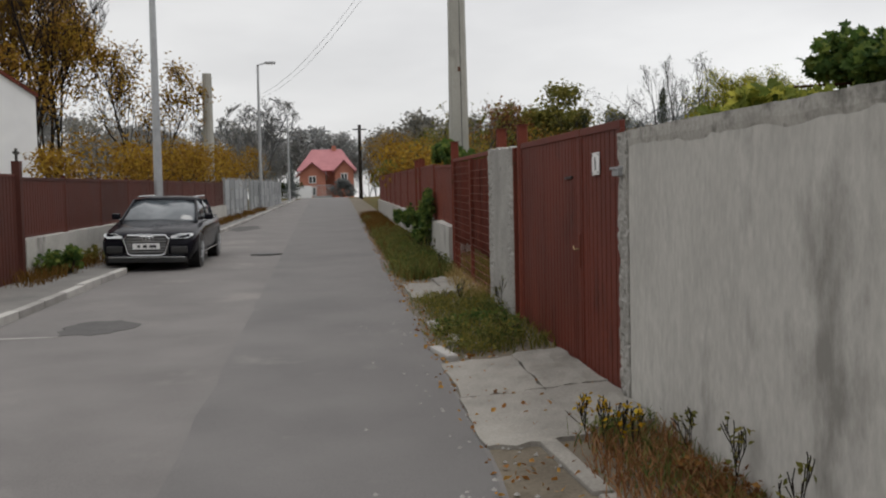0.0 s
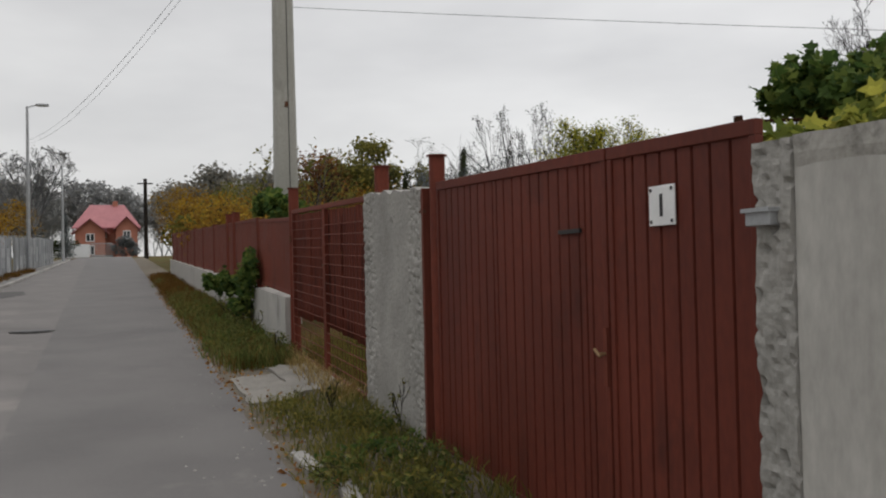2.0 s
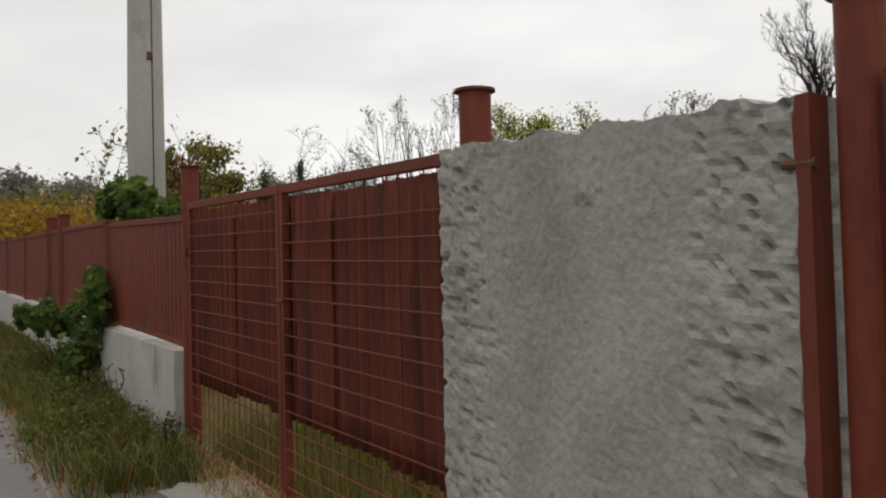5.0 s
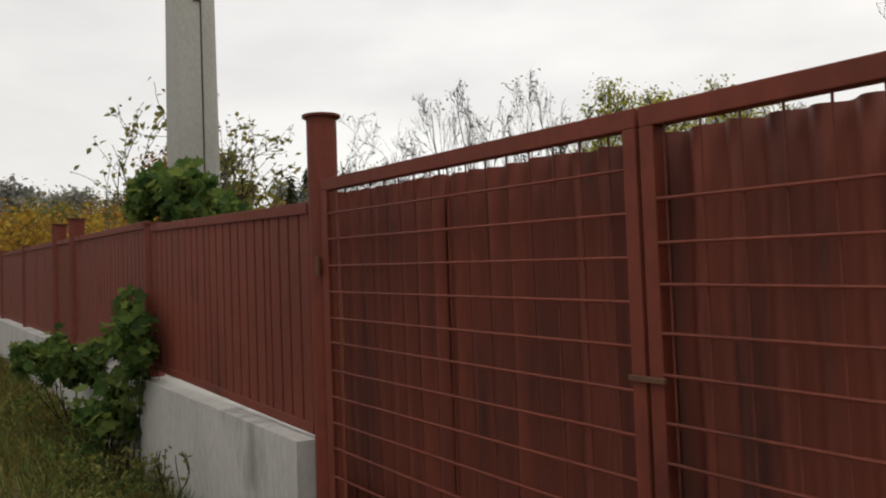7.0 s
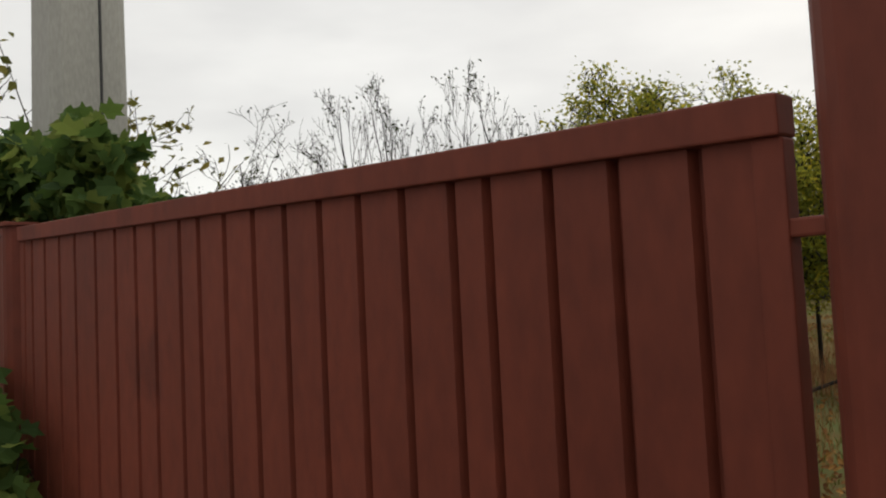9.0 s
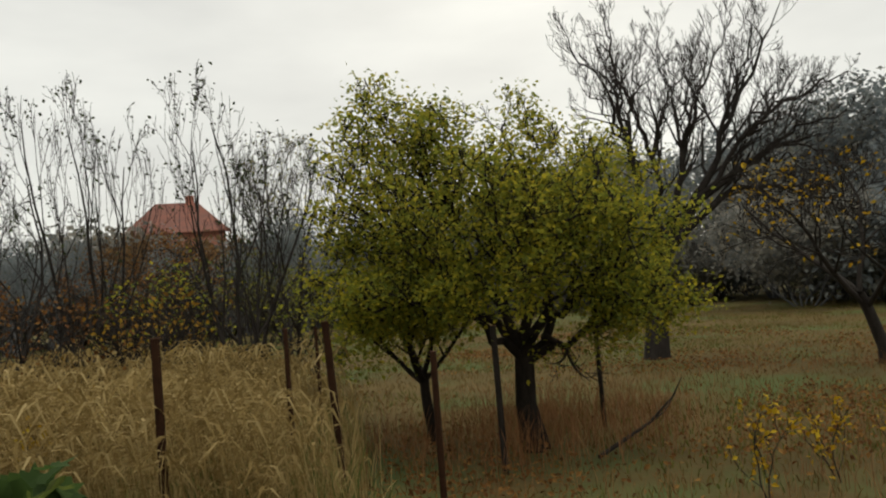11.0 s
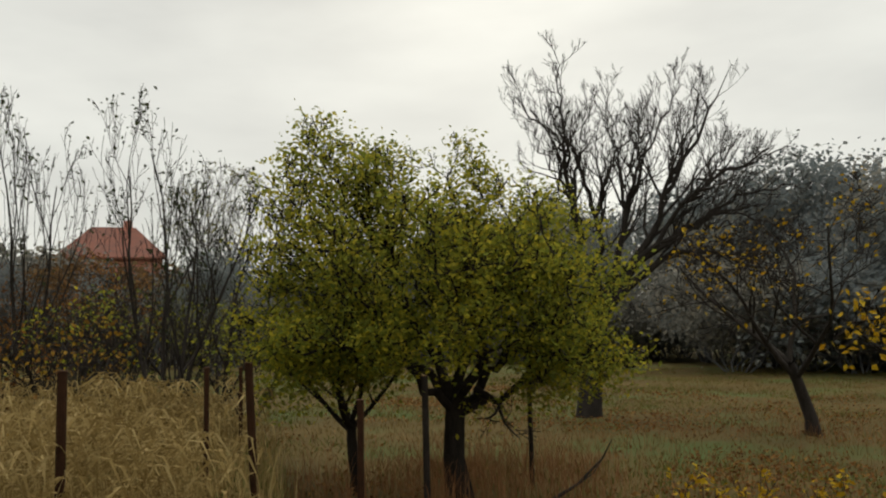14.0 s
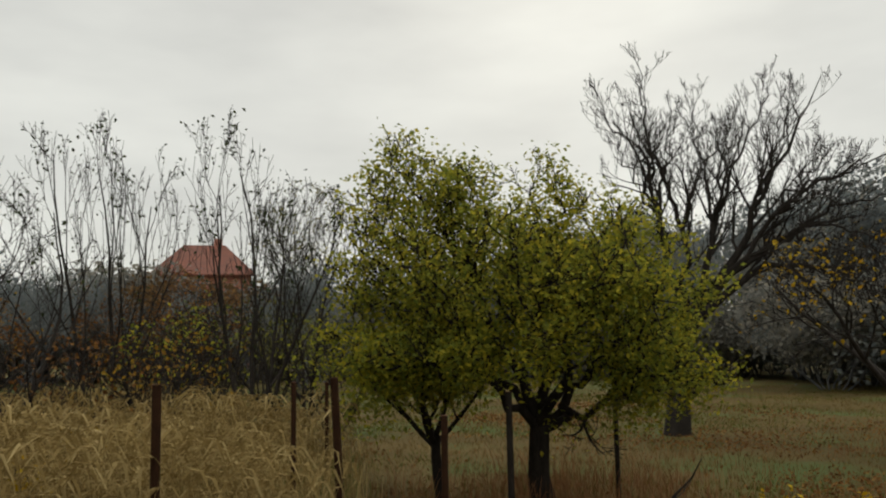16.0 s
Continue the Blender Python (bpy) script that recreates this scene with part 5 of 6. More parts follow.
leaf_mass("grape_vine", (3.5, 6.9, 2.18), (0.42, 0.55, 0.22), 1100, L_YELLOWVINE, 5, "yellow-green grape vine behind the concrete wall", "vine", 0.1, shell=0.35)
leaf_mass("grape_vine", (8.3, 9.4, 4.2), (1.1, 1.0, 0.8), 2600, L_VINE, 14, "tall dark green vine shoots above the trellis", "vine", 0.13, shell=0.35)
trellis = thing("vine_trellis", (5.55, 10.8, land_z(5.55, 10.8)), "dark iron trellis post and rods under the vine", "trellis")
part("post", tube(bmesh.new(), (0, 0, -0.1), (0, 0, 2.42), 0.045, sides=12), M_STAKE, trellis)
part("post", tube(bmesh.new(), (4.2, -1.5, -0.1), (4.2, -1.5, 2.5), 0.045, sides=12), M_STAKE, trellis)
for dz in (2.2, 2.36):
    part("rod", tube(bmesh.new(), (0, 0, dz), (4.2, -1.5, dz + 0.08), 0.018, sides=8), M_STAKE, trellis)
leaf_mass("climbing_shrub", (2.5, 49.5, 3.4), (0.8, 1.6, 1.0), 900, L_OLIVE, 6, "yellow-green shrub overgrowing the fence's end", "shrub", 0.16)
leaf_mass("shrub", (-5.2, 17.2, 0.65), (0.3, 0.75, 0.35), 500, L_VINE, 9, "green weeds at the foot of the plinth wall", "shrub", 0.09)
leaf_mass("shrub", (-5.3, 19.6, 0.6), (0.22, 0.3, 0.3), 160, L_OLIVE, 10, "weeds growing at the plinth wall", "shrub", 0.08)

# shrubs seen over the red fence
tree((4.0, 25.0, low_z(4, 25)), "straggly half-bare shrub with long arching shoots", 31, height=3.9, width=3.4, radius=0.05, stems=5, levels=3, branch=4, spread=0.8, rise=0.1, leaves=800, leaf=L_OLIVE, leaf_size=0.1, low=1.2, name="shrub", scatter=0.04, bark=M_TWIGBARK, soft=0.7)
tree((3.4, 23.2, low_z(3, 23)), "bare arching shrub shoots above the fence", 37, height=4.3, width=2.0, radius=0.03, stems=4, trunk=0.6, levels=2, branch=3, spread=0.5, rise=0.15, leaves=160, leaf=L_OLIVE, leaf_size=0.1, low=1.2, name="shrub", bark=M_BARKGREY)
for i, (x, y, h, w, lf, n) in enumerate(((4.5, 31, 3.0, 4.5, L_AUTUMN, 2200), (4.2, 37, 3.4, 5.0, L_AUTUMN, 2800), (5.5, 43, 3.7, 5.5, L_OLIVE, 3000), (4.8, 50, 4.2, 6.0, L_AUTUMN, 3800), (6.5, 58, 5.2, 7, L_OLIVE, 4200), (9.5, 38, 3.8, 6, L_AUTUMN, 3600), (4.5, 66, 5.5, 7, L_AUTUMN, 4000), (8.0, 49, 4.8, 6, L_AUTUMN, 3600))):
    tree((x, y, low_z(x, y)), "autumn shrub with orange and yellow leaves", 40 + i, height=h, width=w, radius=0.06, stems=5, trunk=0.35, levels=3, branch=5, spread=0.9, leaves=n, leaf=lf, leaf_size=0.15, low=0.5, name="shrub", scatter=0.3, group="autumn shrubs")
tree((15.3, 57.0, low_z(15, 57)), "rounded olive-green tree beyond the orchard", 51, height=8.0, width=7.2, radius=0.2, trunk=0.3, levels=4, branch=5, spread=1.0, leaves=9000, leaf=L_OLIVE, leaf_size=0.26, scatter=0.3)
tree((6.4, 36.0, low_z(6, 36)), "slender tree with dark purple-brown leaves", 52, height=5.4, width=3.0, radius=0.07, trunk=0.3, levels=4, branch=4, leaves=2200, leaf=L_BROWN, leaf_size=0.13, scatter=0.2)
# far trees whose leaf and bark colours include haze
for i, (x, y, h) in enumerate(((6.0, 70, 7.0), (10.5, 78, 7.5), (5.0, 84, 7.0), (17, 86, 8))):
    tree((x, y, low_z(x, y)), "half-bare tree with thin olive leaves, greyed by painted haze", 55 + i, height=h, width=h * 0.85, radius=0.16, trunk=0.3, levels=4, branch=5, leaves=3200, leaf=L_HAZE, leaf_size=0.3, scatter=0.4, bark=M_FARBARK, group="far trees")


def conifer(at, h, w, material, label, seed):
    rng = random.Random(seed)
    e = thing("conifer", at, label, "tree")
    part("trunk", tube(bmesh.new(), (0, 0, -0.1), (0, 0, h), h * 0.018, 0.01, 8), M_BARK, e)
    spots = []
    for _ in range(2600):
        z = h * (1 - rng.random() ** 0.6 * 0.93)
        r = w * 0.5 * (1 - z / h) * rng.uniform(0.25, 1.05) * (0.75 + 0.25 * math.sin(z * 9))
        a = rng.uniform(0, 6.283)
        spots.append((r * math.cos(a), r * math.sin(a), z - r * 0.3))
    v, f = leaf_cloud(rng, spots, h * 0.045, ((0, 0), (0.16, 0.5), (0, 1), (-0.16, 0.5)), 0.9)
    quick_mesh("needles", v, f, material, e)
    return e


tree((43.0, 47.0, land_z(43, 47)), "tall grey tree with few leaves beyond the orchard", 58, height=12.5, width=10, radius=0.2, stems=3, levels=5, branch=4, spread=0.8, leaves=700, leaf=L_OLIVE, leaf_size=0.2, scatter=0.2, bark=M_BARKGREY, fine=0.012)
conifer((33.7, 90.4, land_z(33, 90)), 11.0, 3.4, L_DARK, "dark green pointed conifer beyond the orchard", 1)
conifer((-6.6, 118.0, ground_z(118)), 5.5, 3.2, L_HAZEDARK, "spruce by the garden wall, haze painted into its blue-grey needles", 2)
conifer((10.2, 36.5, land_z(10, 36)), 4.0, 1.8, L_DARK, "small dark conifer behind the fence", 3)
leaf_mass("hedge", (0.2, 123.5, ground_z(123) + 1.1), (1.7, 0.7, 1.3), 1600, L_HAZEDARK, 21, "clipped hedge beside the gate, greyed by painted haze", "hedge", 0.28, None)
leaf_mass("hedge", (-8.3, 121.0, ground_z(121) + 0.9), (2.6, 0.8, 1.1), 1600, L_DARK, 22, "dark hedge along the lane's end", "hedge", 0.28, None)

# trees on the far side of the lane
tree((-14.6, 48.0, ground_z(48)), "tall half-bare tree with brown-yellow leaves", 61, height=15.0, width=11, radius=0.15, stems=4, trunk=0.35, levels=5, branch=4, spread=0.75, rise=0.12, leaves=8500, leaf=L_AUTUMN, leaf_size=0.19, scatter=0.3, fine=0.014, keep=lambda q: q.z < 8.5 + 1.6 * math.sin(q.x * 1.1) or q.x < -1.5)
tree((-18.5, 52.0, ground_z(52)), "tall autumn tree with ochre leaves", 62, height=15.0, width=11, radius=0.3, trunk=0.3, levels=4, branch=5, leaves=9000, leaf=L_AUTUMN, leaf_size=0.22, scatter=0.4)
tree((-11.2, 53.0, ground_z(53)), "half-bare tree with brown-yellow leaves", 63, height=10.5, width=8, radius=0.11, stems=3, trunk=0.32, levels=5, branch=4, fine=0.012, leaves=4200, leaf=L_AUTUMN, leaf_size=0.18, scatter=0.35)
for i, (x, y, h, w) in enumerate(((-9.5, 36, 3.8, 5), (-8.6, 42, 4.0, 5), (-8.4, 49, 4.2, 5.5), (-8.8, 57, 4.6, 6), (-9.5, 66, 5.0, 7), (-9.0, 76, 5.0, 7))):
    tree((x, y, ground_z(y)), "autumn shrub with yellow and brown leaves behind the fence", 70 + i, height=h, width=w, radius=0.06, stems=5, trunk=0.35, levels=3, branch=5, spread=0.9, leaves=3000, leaf=L_AUTUMN, leaf_size=0.16, low=0.8, name="shrub", scatter=0.32, group="autumn shrubs")
# leafless trees, paled by haze painted into bark and leaves
tree((-8.4, 100.0, ground_z(100)), "large leafless tree at the lane's end, greyed by painted haze", 81, height=12.0, width=11.5, radius=0.25, trunk=0.25, levels=5, branch=5, spread=0.9, leaves=900, leaf=L_HAZE, leaf_size=0.2, scatter=0.2, bark=M_FARBARK, fine=0.012)
tree((-12.5, 92.0, ground_z(92)), "leafless tree behind the fence, haze painted into its grey", 82, height=9.0, width=9, radius=0.2, trunk=0.25, levels=5, branch=4, spread=0.9, leaves=600, leaf=L_HAZE, leaf_size=0.2, scatter=0.2, bark=M_FARBARK, fine=0.012)


# ---- orchard ----
GATE_END = Vector((1.9, 17.55, 2.55))
DRAWN_IN = Matrix.Translation(GATE_END) @ Matrix.Scale(0.83, 4) @ Matrix.Translation(-GATE_END)
before_orchard = set(bpy.data.objects)


def on_land(x, y):
    return (x, y, low_z(x, y))


def settle_orchard():
    """The orchard is laid out on its own plan and set down at its true scale."""
    for ob in set(bpy.data.objects) - before_orchard:
        if not ob.parent:
            ob.matrix_world = DRAWN_IN @ ob.matrix_world



tree(on_land(12.5, 21.9), "broad fruit tree with yellow-green autumn leaves", 107, height=4.6, radius=0.17, trunk=0.25, levels=4, branch=4, spread=1.0, rise=0.05, wander=0.2, lean=(-0.05, 0.0), leaves=46000, leaf=L_MAIN, leaf_size=0.066, scatter=0.12, low=1.1, fine=0.005, shrink=0.6, bearing=radians(64.75), loose=0.16,
     boughs=((-1.5, 0.1, 4.55, 1.0, 0.0), (-2.3, -0.4, 3.5, 0.95, 0.1), (0.0, 0.3, 4.25, 1.0, 0.0), (0.9, -0.3, 3.85, 1.0, -0.1), (1.75, 0.3, 3.0, 0.9, -0.1), (1.7, -0.7, 2.0, 0.85, 0.0), (-1.6, -1.3, 2.5, 0.9, 0.0), (-0.4, 1.5, 3.5, 0.95, 0.0), (0.2, -1.6, 3.0, 0.9, 0.0),
             (-2.4, 0.4, 4.2, 2.5, 0.2), (-1.9, -0.6, 4.7, 2.6, 0.2), (-1.1, 0.5, 4.65, 2.6, 0.1), (-0.8, -0.5, 4.2, 2.5, 0.2), (-2.75, -0.2, 2.9, 3.5, 0.2), (-2.7, -0.7, 2.2, 3.4, 0.2), (-2.5, 0.5, 3.2, 3.4, 0.2), (-2.2, -0.9, 4.0, 3.6, 0.2),
             (-0.4, 0.6, 3.9, 4.5, 0.1), (0.4, -0.2, 4.4, 4.6, 0.1), (0.5, 0.7, 3.7, 4.4, 0.2), (1.3, 0.2, 3.7, 5.5, 0.2), (1.35, -0.7, 3.3, 5.4, 0.2), (2.15, 0.1, 2.6, 6.6, 0.15), (2.05, 0.8, 2.2, 6.5, 0.2), (1.75, -0.4, 3.4, 6.5, 0.2), (2.1, -0.4, 1.7, 7.6, 0.2), (1.5, -1.1, 2.7, 7.4, 0.2), (1.2, -1.2, 1.7, 7.5, 0.15),
             (-2.3, -1.4, 1.9, 8.6, 0.2), (-1.5, -1.8, 3.3, 8.5, 0.2), (-1.0, -1.6, 2.0, 8.5, 0.2), (-2.4, -0.8, 1.55, 8.7, 0.15), (-1.4, 1.5, 3.6, 9.5, 0.2), (0.6, 1.7, 3.1, 9.5, 0.2), (0.9, -1.6, 3.3, 10.5, 0.2), (-0.6, -1.7, 3.6, 10.5, 0.2), (0.0, -1.9, 2.2, 10.5, 0.15), (-1.9, 0.9, 2.4, 9.4, 0.2)))
tree(on_land(12.5, 23.4), "small fruit tree with yellow-green leaves", 106, height=2.7, width=2.7, radius=0.09, trunk=0.38, wander=0.1, levels=4, branch=5, spread=1.0, leaves=9500, leaf=L_MAIN, leaf_size=0.078, scatter=0.1, low=0.7, loose=0.18)
tree(on_land(22.7, 22.8), "large leafless old fruit tree with a leaning trunk", 138, height=9.0, radius=0.27, trunk=0.29, levels=4, branch=4, spread=0.9, rise=0.12, wander=0.13, lean=(0.42, 0.0), fine=0.0048, shrink=0.62, bark=M_TWIGBARK, bearing=radians(64.75),
     boughs=((-0.6, 0.4, 7.6, 0.9, 0.3), (1.7, -0.4, 7.2, 1.0, -0.2), (3.9, 0.3, 8.6, 1.0, -0.9), (4.3, -0.6, 6.3, 0.95, 0.9), (4.9, 0.9, 5.2, 0.9, 1.3), (4.3, 0.3, 3.6, 0.85, 1.7), (0.2, -1.6, 6.3, 0.9, 0.5),
             (-1.6, 0.2, 8.4, 2.5, 0.3), (-0.5, -0.5, 8.9, 2.6, 0.2), (-1.2, 1.1, 7.4, 2.4, 0.4), (0.5, 0.7, 8.0, 2.5, 0.2), (0.9, 0.6, 8.3, 3.5, 0.2), (2.5, -0.9, 8.2, 3.5, 0.3), (1.9, 1.0, 7.6, 3.4, 0.3), (3.2, -0.7, 8.0, 4.5, 0.2), (3.1, 1.2, 7.4, 4.4, 0.3),
             (4.6, 1.0, 7.0, 5.5, 0.3), (5.5, -0.2, 6.4, 5.7, 0.4), (3.4, -1.5, 5.2, 5.5, 0.4), (5.9, 0.5, 5.6, 6.6, 0.5), (5.2, 1.8, 4.3, 6.5, 0.5), (5.4, 0.0, 4.0, 6.7, 0.5), (5.0, -0.6, 2.9, 7.7, 0.4), (3.6, 1.0, 2.9, 7.6, 0.5), (-0.9, -1.9, 6.9, 8.5, 0.4), (1.2, -1.9, 7.0, 8.5, 0.4)))
tree(on_land(21.6, 17.9), "bare grey tree with low spreading boughs", 109, height=5.0, width=6.5, radius=0.14, trunk=0.3, levels=5, branch=4, spread=1.1, rise=0.04, leaves=420, leaf=L_YELLOW, leaf_size=0.1, low=0.8, fine=0.0065, soft=0.7, bark=M_TWIGBARK)
for i, (x, y, h, w, n) in enumerate(((12.4, 26.6, 6.05, 2.9, 620), (12.3, 29.6, 6.4, 2.8, 360), (10.9, 30.2, 5.6, 2.8, 300), (8.4, 28.2, 4.9, 2.6, 180), (15.4, 27.9, 4.7, 3.6, 300))):
    tree(on_land(x, y), "slender upright young fruit tree with a few dark leaves", 110 + i, height=h, width=w, radius=0.058, stems=4 if i == 0 else 3 if i != 3 else 2, levels=4, branch=4, spread=0.75, rise=0.1, wander=0.18, leaves=n, leaf=L_DARK, leaf_size=0.075, scatter=0.06, group="young fruit trees", bark=M_TWIGBARK, fine=0.0042, soft=0.7)
for i, (x, y, h, w, lf, n) in enumerate(((11.2, 27.0, 2.4, 2.6, L_AUTUMN, 260), (13.4, 28.4, 3.0, 3.2, L_MAIN, 500), (9.6, 27.6, 2.6, 2.8, L_BROWN, 350), (15.5, 29.5, 3.2, 3.6, L_OLIVE, 700), (12.0, 33.0, 3.2, 4.0, L_BROWN, 1400), (17.5, 33.0, 3.6, 4.4, L_BROWN, 1500), (9.0, 33.5, 3.4, 4.2, L_BROWN, 1400), (20.0, 30.5, 3.0, 4.0, L_OLIVE, 1300), (14.5, 38.0, 4.2, 5.0, L_AUTUMN, 1500), (20.5, 36.5, 4.4, 5.0, L_BROWN, 1500))):
    tree(on_land(x, y), "tangled undergrowth with yellow and brown leaves", 130 + i, height=h, width=w, radius=0.035, stems=6, levels=3, branch=5, leaves=n, leaf=lf, leaf_size=0.085, name="shrub", group="undergrowth", fine=0.006, scatter=0.12, bark=M_TWIGBARK)
tree(on_land(9.8, 15.9), "young tree with bright yellow leaves on low boughs", 140, height=3.0, width=3.4, radius=0.06, trunk=0.4, levels=4, branch=4, spread=1.0, rise=0.03, leaves=420, leaf=L_YELLOW, leaf_size=0.08, scatter=0.08, low=1.0)
for i, (x, y, h) in enumerate(((10.2, 18.75, 0.95), (11.2, 18.2, 0.9), (11.6, 17.6, 0.8), (10.6, 17.2, 0.8), (6.9, 24.2, 1.3), (8.2, 25.4, 1.5))):
    tree(on_land(x, y), "small sapling with bright yellow leaves", 150 + i, height=h, width=0.7, radius=0.012, stems=2, trunk=0.6, levels=2, branch=4, leaves=90, leaf=L_YELLOW, leaf_size=0.07, name="sapling", scatter=0.04, group="yellow saplings")


def stake(x, y, top, r, lean, material, label):
    e = thing("stake", (x, y, low_z(x, y)), label, "stake", "orchard stakes")
    h = top - low_z(x, y)
    part("rod", tube(bmesh.new(), (0, 0, -0.1), (lean * h, 0, h), r, r * 0.95, 10), material, e)
    part("tip", tube(bmesh.new(), (lean * h, 0, h), (lean * h, 0, h + 0.006), r * 1.02, sides=10), M_RUST, e)


stake(6.39, 22.25, 2.45, 0.034, 0.0, M_STAKE, "rusty iron post among straw-coloured grass")
stake(8.19, 22.49, 2.42, 0.024, 0.01, M_STAKE, "thin rusty iron stake in tall grass")
stake(8.0, 21.8, 2.46, 0.034, -0.08, M_STAKE, "leaning rusty iron stake in tall grass")
stake(9.99, 23.43, 2.38, 0.022, 0.0, M_STAKE, "thin rusty iron stake in tall grass")
stake(9.36, 21.63, 2.07, 0.034, 0.02, M_STAKE, "dark iron stake beside the fruit tree")
stake(11.0, 21.69, 2.23, 0.038, 0.0, M_BARK, "grey wooden stake under the fruit tree")
stake(14.28, 21.53, 2.13, 0.035, 0.0, M_BARK, "wooden stake in the meadow")
stake(18.0, 33.6, 3.1, 0.09, 0.0, M_BARKGREY, "grey weathered post behind the grass")

# fallen bough
fv, ff = [], []
limb(fv, ff, [Vector(p) for p in ((-0.9, 0.2, 0.02), (-0.3, 0.05, 0.12), (0.3, -0.1, 0.22), (0.6, -0.35, 0.5), (0.55, -0.5, 0.75))], [0.03, 0.028, 0.02, 0.012, 0.005], 6)
limb(fv, ff, [Vector(p) for p in ((0.3, -0.1, 0.22), (0.7, -0.2, 0.3), (1.0, -0.3, 0.5))], [0.015, 0.01, 0.004], 5)
bough = thing("fallen_bough", on_land(12.6, 20.6), "dark fallen bough lying in the grass", "branch")
quick_mesh("wood", fv, ff, M_BARK, bough)


# meadow and straw of the orchard
def straw_at(x, y):
    az = math.degrees(math.atan2(x - 1.9, y - 17.5))
    if math.hypot(x - 1.9, y - 17.5) < 6.3:
        return 0.0
    n = noise.noise(Vector((x * 0.5, y * 0.5, 2.0)))
    return max(0.0, min(1.0, (57 - az) / 6)) * (0.75 + 0.4 * n)


def plumes(name, label, area, count, seed, density):
    """Tall dry grass: arching stalks that end in drooping feathery heads."""
    rng = random.Random(seed)
    x0, x1, y0, y1 = area
    verts, faces = [], []
    for _ in range(count):
        x, y = rng.uniform(x0, x1), rng.uniform(y0, y1)
        if rng.random() > density(x, y):
            continue
        z, h = low_z(x, y), rng.uniform(0.75, 1.5) * (1 + 0.25 * noise.noise(Vector((x * 0.9, y * 0.9, 3))))
        a = rng.gauss(2.2, 0.8)
        reach = h * rng.uniform(0.12, 0.36)
        dx, dy = math.cos(a), math.sin(a)
        path = [Vector((x, y, z)), Vector((x + dx * reach * 0.12, y + dy * reach * 0.12, z + h * 0.45)), Vector((x + dx * reach * 0.4, y + dy * reach * 0.4, z + h * 0.84)),
                Vector((x + dx * reach * 0.7, y + dy * reach * 0.7, z + h * 0.97)), Vector((x + dx * reach, y + dy * reach, z + h * 0.98)), Vector((x + dx * reach * 1.35, y + dy * reach * 1.35, z + h * 0.89))]
        b = rng.uniform(0, 3.14)
        side = Vector((math.cos(b), math.sin(b), 0))
        i = len(verts)
        for p, w in zip(path, (0.003, 0.0026, 0.0028, 0.013, 0.016, 0.002)):
            verts += [tuple(p - side * w), tuple(p + side * w)]
        faces += [(i + 2 * k, i + 2 * k + 1, i + 2 * k + 3, i + 2 * k + 2) for k in range(5)]
        for _ in range(9):
            f = rng.uniform(2.2, 4.95)
            p = path[int(f)].lerp(path[int(f) + 1], f - int(f))
            q = p + Vector((dx * 0.05 + rng.gauss(0, 0.022), dy * 0.05 + rng.gauss(0, 0.022), rng.gauss(-0.012, 0.02)))
            m = p.lerp(q, 0.5) + Vector((0, 0, 0.008))
            i = len(verts)
            verts += [tuple(p), tuple(m), tuple(q), tuple(m - Vector((0, 0, 0.014)))]
            faces.append((i, i + 1, i + 2, i + 3))
    return tagged(quick_mesh(name, verts, faces, L_STRAW), label, "grass", kind="stuff")


def near_share(x, y, reach):
    return min(1.0, reach / max(6.0, math.hypot(x - 2, y - 17)))


plumes("plume_grass", "tall dry straw-coloured grass with drooping feathery heads", (3.0, 12.5, 19.0, 30.5), 17000, 1, straw_at)
blades("straw_grass", "tall dry straw-coloured grass stalks", (3.0, 12.5, 19.0, 30.5), 13000, 1.15, 0.0032, L_STRAW, 1, 0.32, straw_at, tuft=0.06, base=low_z)
blades("straw_grass", "dry bent grass blades under the stalks", (2.6, 12.0, 18.6, 30.0), 13000, 0.75, 0.0045, L_STRAW, 2, 0.5, straw_at, tuft=0.08, base=low_z)
blades("green_grass", "green grass blades between dry stalks", (5.0, 12.0, 19.5, 28.0), 6200, 0.85, 0.006, L_GRASS, 3, 0.5, straw_at, tuft=0.06, base=low_z)
blades("meadow_grass", "short withered meadow grass", (6.0, 52.0, 3.0, 44.0), 46000, 0.1, 0.006, L_MEADOWDRY, 4, 0.9, tuft=0.12, base=low_z, density=lambda x, y: near_share(x, y, 16.0))
blades("green_meadow_grass", "short green grass patches in the meadow", (6.0, 52.0, 3.0, 44.0), 64000, 0.09, 0.007, L_MEADOW, 5, 0.9, tuft=0.12, base=low_z, density=lambda x, y: max(0.0, 0.32 + 2.0 * noise.noise(Vector((x * 0.24, y * 0.24, 7)))) * near_share(x, y, 22.0))
blades("russet_stalks", "reddish dry stalks under the fruit tree", (9.5, 18.5, 19.5, 25.5), 4600, 0.55, 0.003, L_RUSSET, 6, 0.6, tuft=0.07, base=low_z, density=lambda x, y: max(0.0, 1 - math.hypot((x - 13.2) / 3.9, (y - 22.2) / 2.5)))
blades("russet_stalks", "reddish dry weeds in the meadow", (8.0, 22.0, 14.0, 22.0), 3500, 0.34, 0.0028, L_RUSSET, 7, 0.5, tuft=0.06, base=low_z, density=lambda x, y: max(0.0, 0.2 + noise.noise(Vector((x * 0.5, y * 0.5, 1)))))
spots = []
lr = random.Random(9)
